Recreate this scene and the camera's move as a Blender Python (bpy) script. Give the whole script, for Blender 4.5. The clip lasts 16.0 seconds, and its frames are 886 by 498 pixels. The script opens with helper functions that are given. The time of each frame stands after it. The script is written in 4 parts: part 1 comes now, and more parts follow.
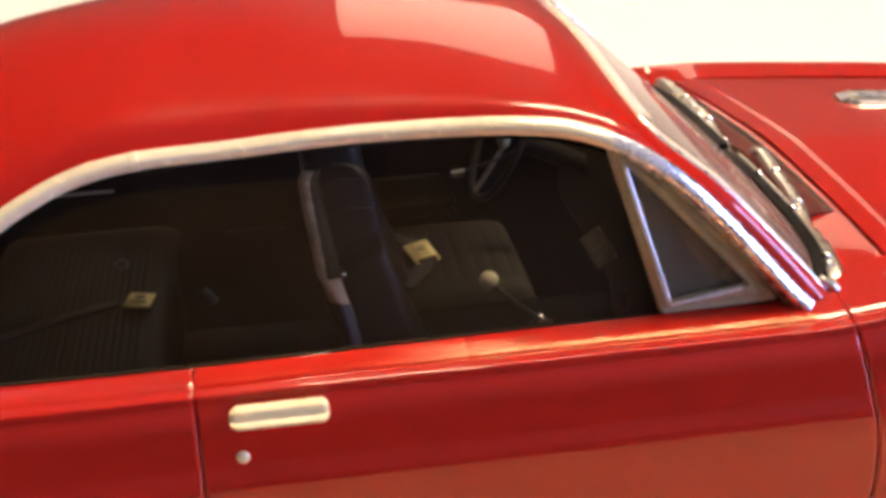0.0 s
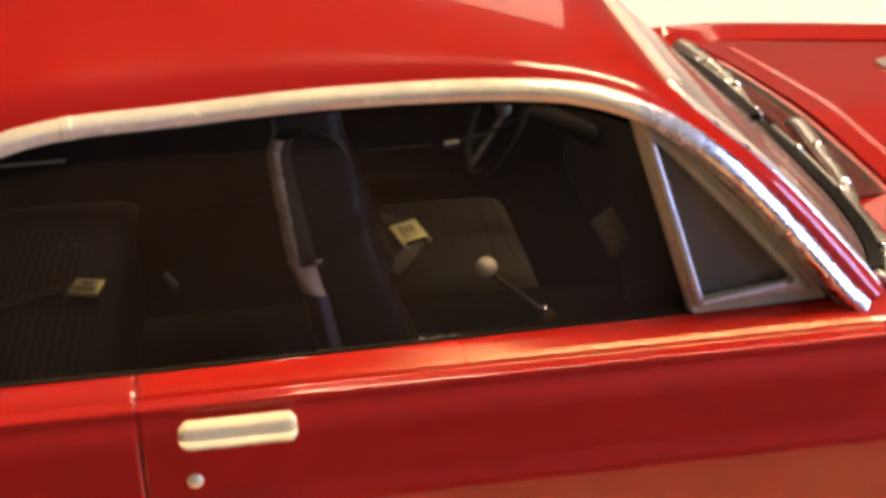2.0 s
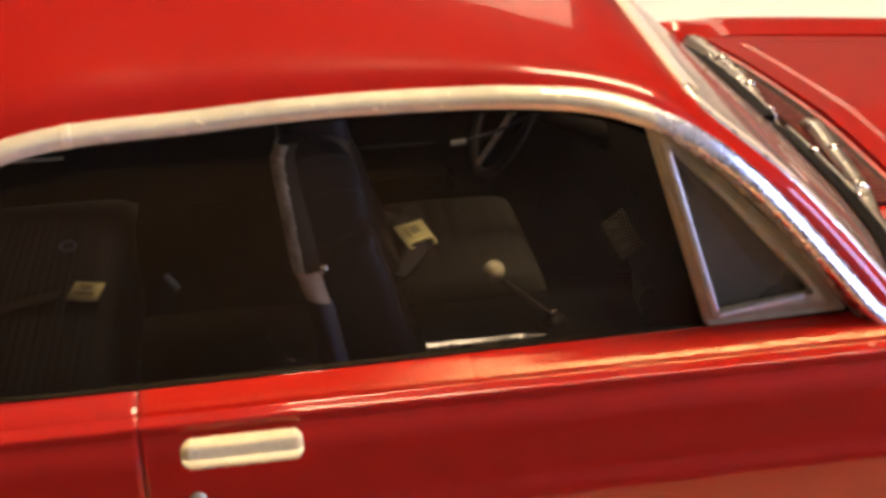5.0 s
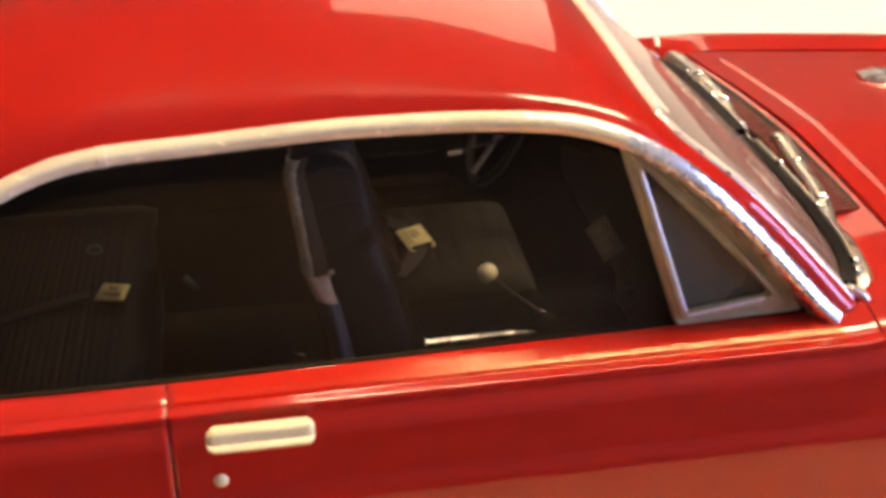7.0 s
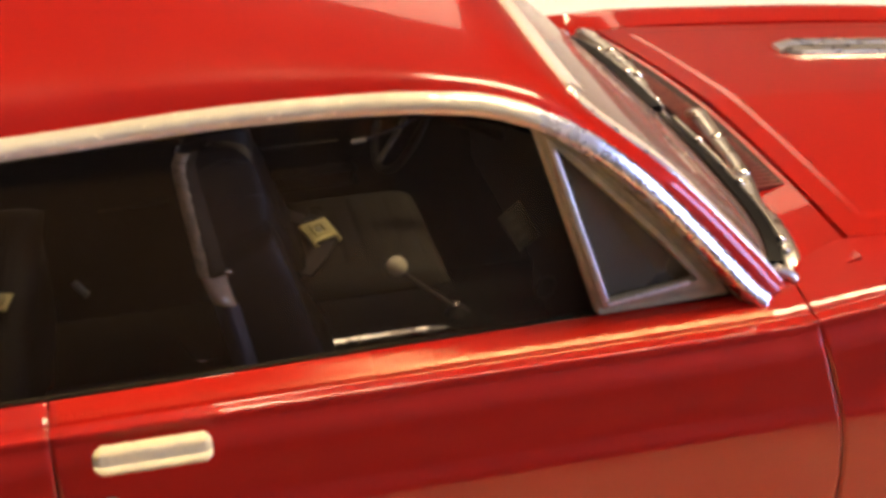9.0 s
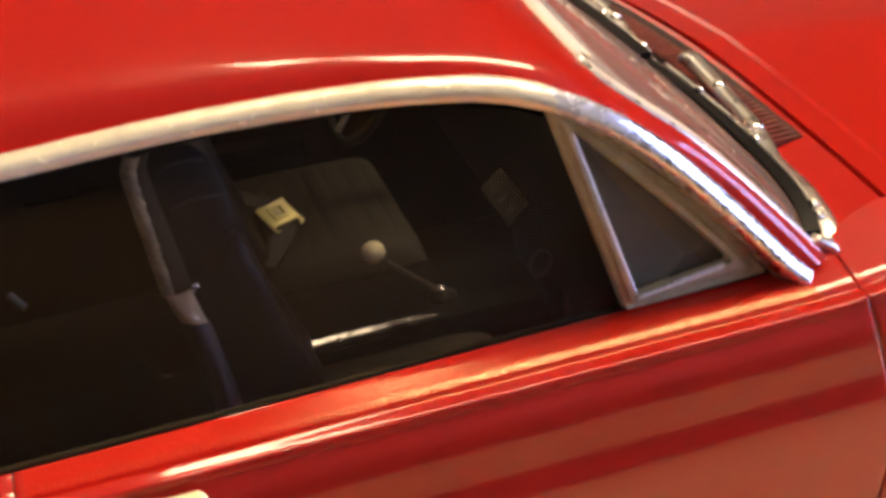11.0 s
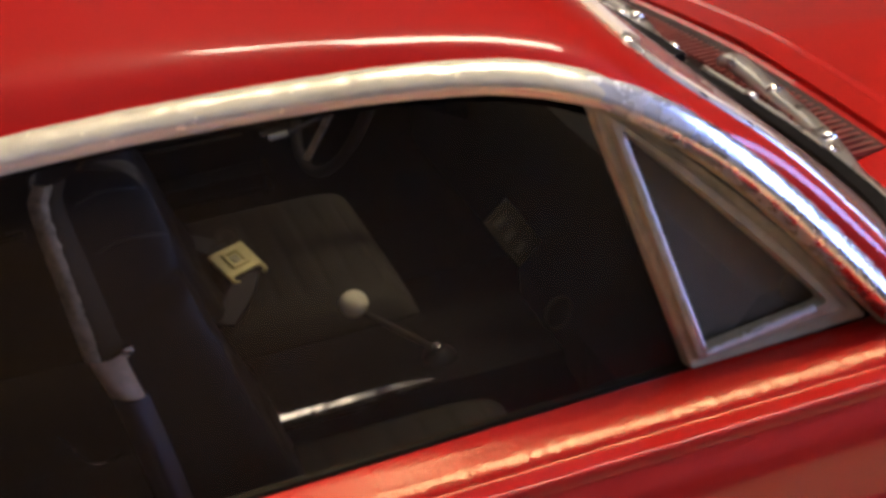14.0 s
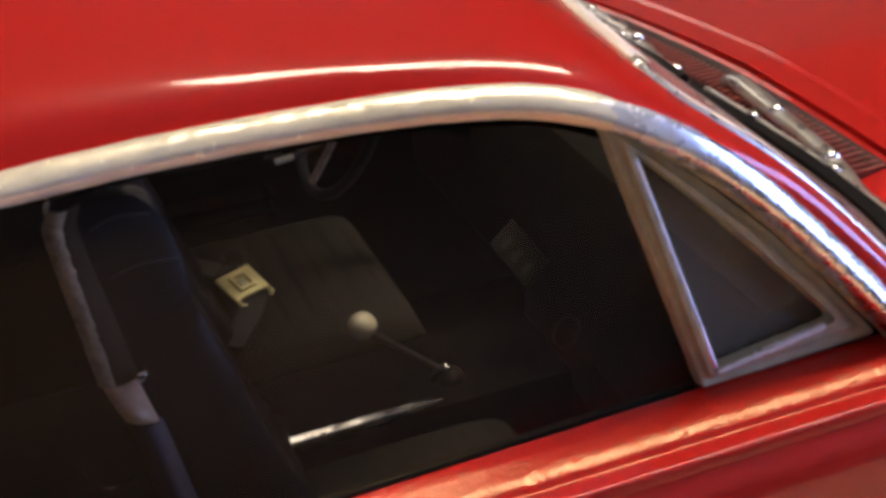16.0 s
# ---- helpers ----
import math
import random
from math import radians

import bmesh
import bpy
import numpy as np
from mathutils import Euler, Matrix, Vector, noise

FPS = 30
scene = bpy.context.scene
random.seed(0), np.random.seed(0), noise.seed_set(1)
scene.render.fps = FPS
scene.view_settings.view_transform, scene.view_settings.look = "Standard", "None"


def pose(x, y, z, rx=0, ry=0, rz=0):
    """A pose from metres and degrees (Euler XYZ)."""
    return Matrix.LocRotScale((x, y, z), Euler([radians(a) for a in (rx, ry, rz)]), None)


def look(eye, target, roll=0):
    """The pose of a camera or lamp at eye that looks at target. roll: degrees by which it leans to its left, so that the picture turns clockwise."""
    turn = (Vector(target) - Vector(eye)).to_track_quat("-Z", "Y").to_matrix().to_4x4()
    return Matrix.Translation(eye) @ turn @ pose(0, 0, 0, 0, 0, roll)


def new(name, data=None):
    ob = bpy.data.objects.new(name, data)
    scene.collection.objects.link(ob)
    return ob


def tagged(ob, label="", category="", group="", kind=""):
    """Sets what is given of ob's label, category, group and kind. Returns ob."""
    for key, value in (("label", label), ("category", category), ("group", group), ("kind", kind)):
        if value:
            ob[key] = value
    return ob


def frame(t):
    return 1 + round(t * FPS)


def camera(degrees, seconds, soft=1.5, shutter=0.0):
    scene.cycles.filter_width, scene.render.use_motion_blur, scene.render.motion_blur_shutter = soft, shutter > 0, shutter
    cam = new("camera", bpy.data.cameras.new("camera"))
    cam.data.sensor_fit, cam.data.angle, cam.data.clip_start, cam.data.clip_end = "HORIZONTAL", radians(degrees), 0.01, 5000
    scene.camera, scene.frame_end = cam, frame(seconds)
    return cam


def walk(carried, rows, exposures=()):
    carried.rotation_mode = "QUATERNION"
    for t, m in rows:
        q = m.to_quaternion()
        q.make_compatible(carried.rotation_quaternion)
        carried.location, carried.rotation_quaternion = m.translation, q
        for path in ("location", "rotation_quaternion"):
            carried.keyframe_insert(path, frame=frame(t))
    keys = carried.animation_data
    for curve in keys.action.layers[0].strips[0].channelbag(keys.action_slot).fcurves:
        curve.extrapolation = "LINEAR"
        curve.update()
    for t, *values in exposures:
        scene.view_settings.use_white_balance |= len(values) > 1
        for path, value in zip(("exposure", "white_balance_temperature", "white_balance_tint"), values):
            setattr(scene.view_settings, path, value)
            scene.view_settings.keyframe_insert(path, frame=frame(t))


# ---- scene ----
# The car is laid out in the full-size car's metres (x to the nose, y across from the
# window side, z up from the table) and built at model scale.
S = 1 / 24
MID = 0.75  # the car's middle line
cam = camera(35.0, 16.0, soft=4.0)
ROWS = [  # seconds, eye, heading to the right of +y, rise, lean
    (0.0, (0.200, -2.441, 2.214), 7.01, -24.20, -2.74),
    (0.5, (0.268, -2.441, 2.267), 6.14, -24.96, -2.88),
    (1.0, (0.224, -2.254, 2.164), 7.11, -25.36, -2.23),
    (1.5, (0.241, -2.133, 2.101), 7.19, -25.50, -2.16),
    (2.0, (0.249, -2.035, 2.064), 7.39, -25.51, -2.07),
    (2.5, (0.248, -1.920, 2.013), 7.51, -25.46, -1.98),
    (3.0, (0.263, -1.831, 1.990), 7.57, -25.42, -1.93),
    (3.5, (0.253, -1.824, 2.006), 7.99, -25.60, -1.71),
    (5.8, (0.233, -2.086, 2.162), 7.22, -26.62, -2.10),
    (6.0, (0.223, -2.119, 2.178), 7.46, -26.38, -2.03),
    (6.5, (0.229, -2.143, 2.178), 7.48, -26.52, -1.87),
    (7.0, (0.226, -2.174, 2.234), 7.32, -26.85, -2.11),
    (7.5, (0.234, -2.203, 2.242), 7.33, -26.87, -2.09),
    (8.0, (0.239, -2.181, 2.241), 7.86, -26.97, -1.99),
    (8.5, (0.268, -2.058, 2.157), 9.02, -26.97, -2.23),
    (9.0, (0.272, -2.018, 2.153), 11.07, -27.33, -2.50),
    (9.2, (0.240, -1.908, 2.128), 12.05, -27.51, -2.49),
    (11.3, (0.198, -1.600, 2.158), 15.45, -31.73, -4.95),
    (11.5, (0.223, -1.541, 2.126), 15.25, -31.64, -4.93),
    (12.0, (0.300, -1.272, 2.007), 16.09, -32.01, -4.73),
    (12.5, (0.289, -1.241, 1.933), 17.24, -30.76, -4.15),
    (13.0, (0.213, -1.213, 1.876), 18.30, -29.84, -3.84),
    (13.5, (0.240, -1.185, 1.868), 18.23, -29.57, -4.20),
    (14.0, (0.266, -1.210, 1.877), 17.22, -29.33, -5.18),
    (14.5, (0.265, -1.196, 1.860), 16.81, -28.78, -5.50),
    (15.0, (0.287, -1.210, 1.880), 17.60, -28.59, -5.43),
    (15.5, (0.227, -1.225, 1.891), 17.69, -28.60, -5.40),
    (16.0, (0.236, -1.213, 1.891), 17.77, -28.59, -5.46),
]


def sight(eye, heading, rise, lean):
    a, e = radians(heading), radians(rise)
    way = Vector((math.sin(a) * math.cos(e), math.cos(a) * math.cos(e), math.sin(e)))
    eye = Vector(eye)
    return look(eye * S, (eye + way) * S, lean)


walk(cam, [(t, sight(e, a, r, l)) for t, e, a, r, l in ROWS],
     [(0.0, 0.30, 6600, 10), (0.7, 0.27, 6750, 10), (1.2, 0.18, 6800, 10), (2.0, 0.16, 7000, 10), (2.5, 0.14, 7100, 10), (3.0, -0.16, 7200, 10), (3.5, -0.32, 7300, 10), (6.0, 0.31, 7050, 10), (8.0, 0.26, 7050, 10), (9.0, 0.14, 7100, 10), (11.5, 0.1, 6900, 10), (12.0, -0.2, 7200, 10), (12.5, -0.4, 6500, 10), (13.0, -0.2, 6000, 10), (14.0, -0.17, 5750, 10), (16.0, -0.17, 5650, 10)])

# ---- world and light ----
world = bpy.data.worlds.new("room")
scene.world = world
world.use_nodes = True
world.node_tree.nodes["Background"].inputs[0].default_value = (0.9, 0.78, 0.62, 1)
world.node_tree.nodes["Background"].inputs[1].default_value = 0.02


CEILING_LAMP = Vector((0.38, 0.10, 1.25))


# ---- materials ----
def material(name, colour, rough=0.5, metal=0.0, coat=0.0, vary=0.08, scale=6.0, bump=0.0, fine=60.0, emit=0.0, spec=0.5, rough_vary=0.1):
    m = bpy.data.materials.new(name)
    m.use_nodes = True
    nt = m.node_tree
    b = nt.nodes["Principled BSDF"]
    b.inputs["Roughness"].default_value = rough
    b.inputs["Metallic"].default_value = metal
    b.inputs["Coat Weight"].default_value = coat
    b.inputs["Coat Roughness"].default_value = 0.03
    b.inputs["Specular IOR Level"].default_value = spec
    tc = nt.nodes.new("ShaderNodeTexCoord")
    mp = nt.nodes.new("ShaderNodeMapping")
    mp.inputs["Scale"].default_value = (1 / S, 1 / S, 1 / S)
    nt.links.new(tc.outputs["Object"], mp.inputs[0])

    def noise_node(sc, detail):
        n = nt.nodes.new("ShaderNodeTexNoise")
        n.inputs["Scale"].default_value = sc
        n.inputs["Detail"].default_value = detail
        nt.links.new(mp.outputs[0], n.inputs[0])
        return n
    big, small = noise_node(scale, 3), noise_node(fine, 5)
    add = nt.nodes.new("ShaderNodeMath")
    add.operation = "ADD"
    nt.links.new(big.outputs[0], add.inputs[0])
    nt.links.new(small.outputs[0], add.inputs[1])
    ramp = nt.nodes.new("ShaderNodeMapRange")
    ramp.inputs[1].default_value, ramp.inputs[2].default_value = 0.6, 1.4
    ramp.inputs[3].default_value, ramp.inputs[4].default_value = 1 - vary, 1 + vary
    nt.links.new(add.outputs[0], ramp.inputs[0])
    mix = nt.nodes.new("ShaderNodeVectorMath")
    mix.operation = "SCALE"
    mix.inputs[0].default_value = colour[:3]
    nt.links.new(ramp.outputs[0], mix.inputs["Scale"])
    nt.links.new(mix.outputs[0], b.inputs["Base Color"])
    rr = nt.nodes.new("ShaderNodeMapRange")
    rr.inputs[1].default_value, rr.inputs[2].default_value = 0.3, 0.7
    rr.inputs[3].default_value, rr.inputs[4].default_value = rough * (1 - rough_vary), rough * (1 + rough_vary)
    nt.links.new(small.outputs[0], rr.inputs[0])
    nt.links.new(rr.outputs[0], b.inputs["Roughness"])
    if bump:
        bp = nt.nodes.new("ShaderNodeBump")
        bp.inputs["Strength"].default_value = bump
        bp.inputs["Distance"].default_value = 0.16 * S / fine
        nt.links.new(small.outputs[0], bp.inputs["Height"])
        nt.links.new(bp.outputs[0], b.inputs["Normal"])
        if coat:
            nt.links.new(bp.outputs[0], b.inputs["Coat Normal"])
    if emit:
        b.inputs["Emission Color"].default_value = (*colour[:3], 1)
        b.inputs["Emission Strength"].default_value = emit
    return m


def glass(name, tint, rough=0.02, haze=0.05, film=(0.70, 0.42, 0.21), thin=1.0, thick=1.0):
    """Clear plastic with a pale film for dust, glare and reflections, which may grow from thin to thick along the car.
    """
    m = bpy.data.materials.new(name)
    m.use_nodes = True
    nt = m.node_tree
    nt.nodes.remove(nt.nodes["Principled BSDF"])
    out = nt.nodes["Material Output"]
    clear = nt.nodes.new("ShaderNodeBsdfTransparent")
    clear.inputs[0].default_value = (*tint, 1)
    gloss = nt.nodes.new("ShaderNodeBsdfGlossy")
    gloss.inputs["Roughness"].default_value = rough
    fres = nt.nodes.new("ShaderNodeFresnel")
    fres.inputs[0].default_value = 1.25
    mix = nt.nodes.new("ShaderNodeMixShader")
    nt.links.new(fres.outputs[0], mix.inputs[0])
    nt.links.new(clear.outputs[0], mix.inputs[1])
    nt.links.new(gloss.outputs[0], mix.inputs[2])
    # diffuse film: dust on the vent pane, painted glare and reflection elsewhere
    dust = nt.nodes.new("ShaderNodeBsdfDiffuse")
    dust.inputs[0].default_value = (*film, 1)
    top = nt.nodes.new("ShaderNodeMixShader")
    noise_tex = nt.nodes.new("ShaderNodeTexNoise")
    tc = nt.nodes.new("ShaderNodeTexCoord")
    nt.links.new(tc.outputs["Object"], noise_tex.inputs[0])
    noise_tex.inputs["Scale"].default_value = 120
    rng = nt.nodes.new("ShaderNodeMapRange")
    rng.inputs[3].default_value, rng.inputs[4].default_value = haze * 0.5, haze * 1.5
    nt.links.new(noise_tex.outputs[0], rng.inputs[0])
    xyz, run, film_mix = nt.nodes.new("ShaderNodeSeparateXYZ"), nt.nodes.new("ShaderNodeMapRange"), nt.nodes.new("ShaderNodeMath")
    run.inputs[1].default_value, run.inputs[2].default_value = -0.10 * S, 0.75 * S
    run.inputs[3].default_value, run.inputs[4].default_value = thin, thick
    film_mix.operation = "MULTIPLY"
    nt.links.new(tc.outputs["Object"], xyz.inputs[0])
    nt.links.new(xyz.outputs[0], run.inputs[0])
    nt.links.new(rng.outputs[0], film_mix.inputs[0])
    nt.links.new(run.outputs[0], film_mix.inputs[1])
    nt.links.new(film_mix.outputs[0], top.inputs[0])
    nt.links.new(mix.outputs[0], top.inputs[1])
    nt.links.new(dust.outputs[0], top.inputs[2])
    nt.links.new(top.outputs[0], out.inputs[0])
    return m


RED = material("red_enamel", (0.47, 0.013, 0.0075), 0.30, spec=0.12, coat=1.0, vary=0.03, scale=0.8, bump=0.0, fine=2.2, rough_vary=0.05)
CHROME = material("bare_metal_foil", (0.82, 0.79, 0.74), 0.32, metal=1.0, vary=0.05, scale=9, bump=0.2, fine=30, rough_vary=0.3)
PLATED = material("chrome_plating", (0.85, 0.84, 0.82), 0.14, metal=1.0, vary=0.05, scale=9, bump=0.2, fine=30, rough_vary=0.4)
CAST = material("cast_handle_paint", (0.86, 0.74, 0.45), 0.42, metal=0.05, vary=0.12, scale=14, bump=0.35, fine=50)
SILVER = material("silver_paint", (0.82, 0.75, 0.53), 0.24, metal=0.4, vary=0.08, scale=12, bump=0.35, fine=50)
BRUSHED = material("brushed_aluminium_paint", (0.62, 0.54, 0.41), 0.38, metal=0.45, vary=0.5, scale=40, bump=0.7, fine=90, rough_vary=0.3)
POLISHED = material("polished_aluminium", (0.15, 0.15, 0.18), 0.45, metal=0.8, vary=0.1, scale=14, bump=0.1, fine=40)
PLATE_DARK = material("dark_plate", (0.0068, 0.0058, 0.0044), 0.8, spec=0.06, vary=0.2, scale=30)
SEAT_BACK = material("black_seat_vinyl", (0.0065, 0.0054, 0.0048), 0.5, vary=0.25, scale=14, bump=0.2, fine=90, spec=0.35)
DASH = material("matt_black_dash", (0.007, 0.0062, 0.005), 0.7, vary=0.2, scale=14, bump=0.1, fine=90, spec=0.12)
FOIL = material("wrinkled_cream_foil", (0.96, 0.88, 0.64), 0.22, metal=0.24, coat=1.0, vary=0.10, scale=9, bump=0.35, fine=42, rough_vary=0.3)
HINGE_CREAM = material("cream_hinge_reflection", (0.86, 0.58, 0.36), 0.34, metal=0.1, coat=0.7, vary=0.22, scale=22, bump=0.2, fine=80)
# light and dark tone of one curved seat trim, lit along its rear edge
TRIM_EDGE = material("lit_trim_silver", (0.60, 0.51, 0.36), 0.45, metal=0.4, vary=0.5, scale=40, bump=0.7, fine=90, rough_vary=0.3)
GUNMETAL = material("dark_brushed_metal", (0.060, 0.040, 0.020), 0.6, spec=0.10, metal=0.0, vary=0.25, scale=18, bump=0.3, fine=70, rough_vary=0.3)
DULL_FOIL = material("dull_foil", (0.47, 0.42, 0.25), 0.42, metal=0.12, vary=0.22, scale=22, bump=0.45, fine=55, rough_vary=0.3)
PALE_FOIL = material("pale_foil", (0.80, 0.75, 0.63), 0.36, metal=0.15, vary=0.15, scale=20, bump=0.5, fine=45, rough_vary=0.3)
SATIN = material("satin_foil", (0.95, 0.96, 1.0), 0.30, metal=1.0, vary=0.05, scale=9, rough_vary=0.1)
# cream tone of the reflection along the windshield's edge
CREAM = material("cream_reflected_edge", (0.92, 0.80, 0.66), 0.35, metal=0.1, vary=0.06, scale=9)
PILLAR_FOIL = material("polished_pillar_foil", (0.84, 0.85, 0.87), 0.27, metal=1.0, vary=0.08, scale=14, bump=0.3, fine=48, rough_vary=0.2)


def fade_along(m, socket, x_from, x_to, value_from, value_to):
    """Lets one shader value change along the car, between two values of x."""
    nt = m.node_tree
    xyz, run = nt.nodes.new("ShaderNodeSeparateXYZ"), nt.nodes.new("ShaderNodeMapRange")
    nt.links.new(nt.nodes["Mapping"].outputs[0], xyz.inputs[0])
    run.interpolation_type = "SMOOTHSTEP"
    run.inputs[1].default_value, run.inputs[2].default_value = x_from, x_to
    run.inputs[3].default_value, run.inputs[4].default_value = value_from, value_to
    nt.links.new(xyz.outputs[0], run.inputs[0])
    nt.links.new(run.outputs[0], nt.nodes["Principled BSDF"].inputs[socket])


# less metallic at the rear, so the molding runs on from the cream rail
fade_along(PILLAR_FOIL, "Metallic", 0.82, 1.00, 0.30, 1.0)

PIPING = material("black_piping", (0.020, 0.018, 0.017), 0.45, vary=0.1)
BRASS = material("pale_etched_metal", (0.82, 0.75, 0.38), 0.42, metal=0.55, vary=0.08, scale=20)
IVORY = material("ivory_plastic", (0.92, 0.88, 0.66), 0.22, vary=0.05)
BLACK = material("black_vinyl", (0.011, 0.0105, 0.014), 0.42, vary=0.2, scale=14, bump=0.05, fine=120, spec=0.35)
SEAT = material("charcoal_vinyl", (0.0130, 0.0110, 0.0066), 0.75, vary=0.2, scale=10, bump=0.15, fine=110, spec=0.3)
# SEAT's vinyl darkened: the rear cabin's gloom is put into its colour
REAR_SEAT = material("shaded_charcoal_vinyl", (0.0036, 0.0030, 0.0020), 0.65, vary=0.25, scale=10, bump=0.15, fine=110, spec=0.25)
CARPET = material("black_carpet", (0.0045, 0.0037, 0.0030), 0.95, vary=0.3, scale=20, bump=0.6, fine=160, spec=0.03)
GRAPHITE = material("dark_etched_metal", (0.045, 0.040, 0.034), 0.5, metal=0.4, vary=0.2, scale=30)
SEAT_BUTTON = material("grey_print", (0.018, 0.0155, 0.012), 0.7, spec=0.1, vary=0.2, scale=30)
RED_BRUSHED = material("brush_painted_red", (0.50, 0.010, 0.006), 0.26, spec=0.70, vary=0.05, scale=30, bump=0.7, fine=110, rough_vary=0.2)
# the lamp's golden highlight colour, put into the specular tint
RED_BRUSHED.node_tree.nodes["Principled BSDF"].inputs["Specular Tint"].default_value = (1.0, 0.80, 0.48, 1)
# gloss faded out towards the rear, to end the lamp's reflection there
fade_along(RED_BRUSHED, "Roughness", 0.34, 0.66, 0.42, 0.20)
fade_along(RED_BRUSHED, "Specular IOR Level", 0.30, 0.62, 0.12, 0.75)
RUBBER = material("black_rubber", (0.009, 0.008, 0.008), 0.4, vary=0.2, scale=20, bump=0.2, spec=0.12)
SEAL = material("grey_rubber_seal", (0.026, 0.023, 0.014), 0.9, vary=0.2, scale=20, bump=0.2, spec=0.03)
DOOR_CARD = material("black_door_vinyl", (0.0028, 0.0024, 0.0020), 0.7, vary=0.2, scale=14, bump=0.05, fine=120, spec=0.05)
GRILLE = material("black_wash_on_enamel", (0.030, 0.010, 0.009), 0.6, vary=0.3, scale=25, bump=0.2, fine=60)
RIB = material("washed_enamel_ribs", (0.24, 0.055, 0.042), 0.4, vary=0.3, scale=25, bump=0.2, fine=60)
SEAM = material("panel_line_wash", (0.28, 0.016, 0.012), 0.7, vary=0.2)
# veil of glare painted over the dark cabin, stronger towards the front
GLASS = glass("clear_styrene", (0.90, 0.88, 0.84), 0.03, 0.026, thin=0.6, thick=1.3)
# pinkish film stands in for the windshield's reflections
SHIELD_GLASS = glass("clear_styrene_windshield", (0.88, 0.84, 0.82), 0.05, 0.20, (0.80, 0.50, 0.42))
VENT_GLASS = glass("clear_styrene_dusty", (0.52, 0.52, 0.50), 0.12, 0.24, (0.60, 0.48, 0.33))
PAPER = material("white_paper", (0.88, 0.89, 0.90), 0.7, vary=0.03, scale=0.6, bump=0.1, fine=50)
WALL = material("cream_wall_paint", (0.46, 0.38, 0.30), 0.85, vary=0.05, scale=0.1, bump=0.1, fine=4)
CEILING = material("white_ceiling_paint", (0.58, 0.50, 0.40), 0.9, vary=0.03, scale=0.1)
WOOD = material("lacquered_pine_table", (0.78, 0.52, 0.31), 0.35, coat=0.6, vary=0.2, scale=0.6, bump=0.1, fine=8)
FLOOR = material("brown_carpet_floor", (0.14, 0.10, 0.07), 0.9, vary=0.2, scale=0.5, bump=0.3, fine=12)
LAMP_WARM = material("lit_lamp_diffuser", (1.0, 0.79, 0.51), 0.6, vary=0.0, emit=38.0)
SHADE = material("lit_linen_shade", (1.0, 0.86, 0.66), 0.8, vary=0.02, emit=1.1)
SKY_PANE = material("daylit_window_pane", (0.40, 0.52, 1.0), 0.5, vary=0.0, emit=14.0)
TIN = material("white_lamp_metal", (0.7, 0.68, 0.64), 0.5, vary=0.03)


# ---- mesh helpers ----
def part(name, bm, mat, parent=None, label="", smooth=True, sharp=42):
    """Links a bmesh, given in car metres, as one mesh object."""
    bmesh.ops.recalc_face_normals(bm, faces=bm.faces[:])
    me = bpy.data.meshes.new(name)
    for v in bm.verts:
        v.co *= S
    bm.to_mesh(me)
    bm.free()
    if smooth:
        me.shade_smooth()
        me.set_sharp_from_angle(angle=radians(sharp))
    me.materials.append(mat)
    ob = new(name, me)
    if parent is not None:
        ob.parent = parent
        ob.matrix_parent_inverse = Matrix.Translation(-parent.location)
    if label:
        tagged(ob, label=label)
    return ob


def curve(points, smoothness=1.0):
    """A Catmull-Rom curve through the points, by u from 0 to 1, even in the points' spacing."""
    pts = [Vector(p) for p in points]
    lengths = [0.0]
    for a, b in zip(pts, pts[1:]):
        lengths.append(lengths[-1] + (b - a).length)
    total = lengths[-1]

    def at(u):
        s = min(max(u, 0.0), 1.0) * total
        i = 0
        while i < len(pts) - 2 and lengths[i + 1] < s:
            i += 1
        f = (s - lengths[i]) / max(lengths[i + 1] - lengths[i], 1e-9)
        p1, p2 = pts[i], pts[i + 1]
        p0 = pts[i - 1] if i else p1 * 2 - p2
        p3 = pts[i + 2] if i + 2 < len(pts) else p2 * 2 - p1
        return 0.5 * (2 * p1 + (p2 - p0) * f + (2 * p0 - 5 * p1 + 4 * p2 - p3) * f * f + (3 * p1 - p0 - 3 * p2 + p3) * f ** 3)
    return at


def by_x(points):
    """Piecewise smooth values over x: rows (x, a, b, ...), x rising."""
    xs = [p[0] for p in points]

    def at(x):
        x = min(max(x, xs[0]), xs[-1])
        i = 0
        while i < len(xs) - 2 and xs[i + 1] < x:
            i += 1
        f = (x - xs[i]) / (xs[i + 1] - xs[i])
        out = []
        for k in range(1, len(points[0])):
            v = [p[k] for p in points]

            def slope(j):
                if j == 0:
                    return (v[1] - v[0]) / (xs[1] - xs[0])
                if j == len(v) - 1:
                    return (v[-1] - v[-2]) / (xs[-1] - xs[-2])
                return (v[j + 1] - v[j - 1]) / (xs[j + 1] - xs[j - 1])
            h = xs[i + 1] - xs[i]
            m0, m1 = slope(i) * h, slope(i + 1) * h
            out.append((2 * f ** 3 - 3 * f * f + 1) * v[i] + (f ** 3 - 2 * f * f + f) * m0 + (3 * f * f - 2 * f ** 3) * v[i + 1] + (f ** 3 - f * f) * m1)
        return out if len(out) > 1 else out[0]
    return at


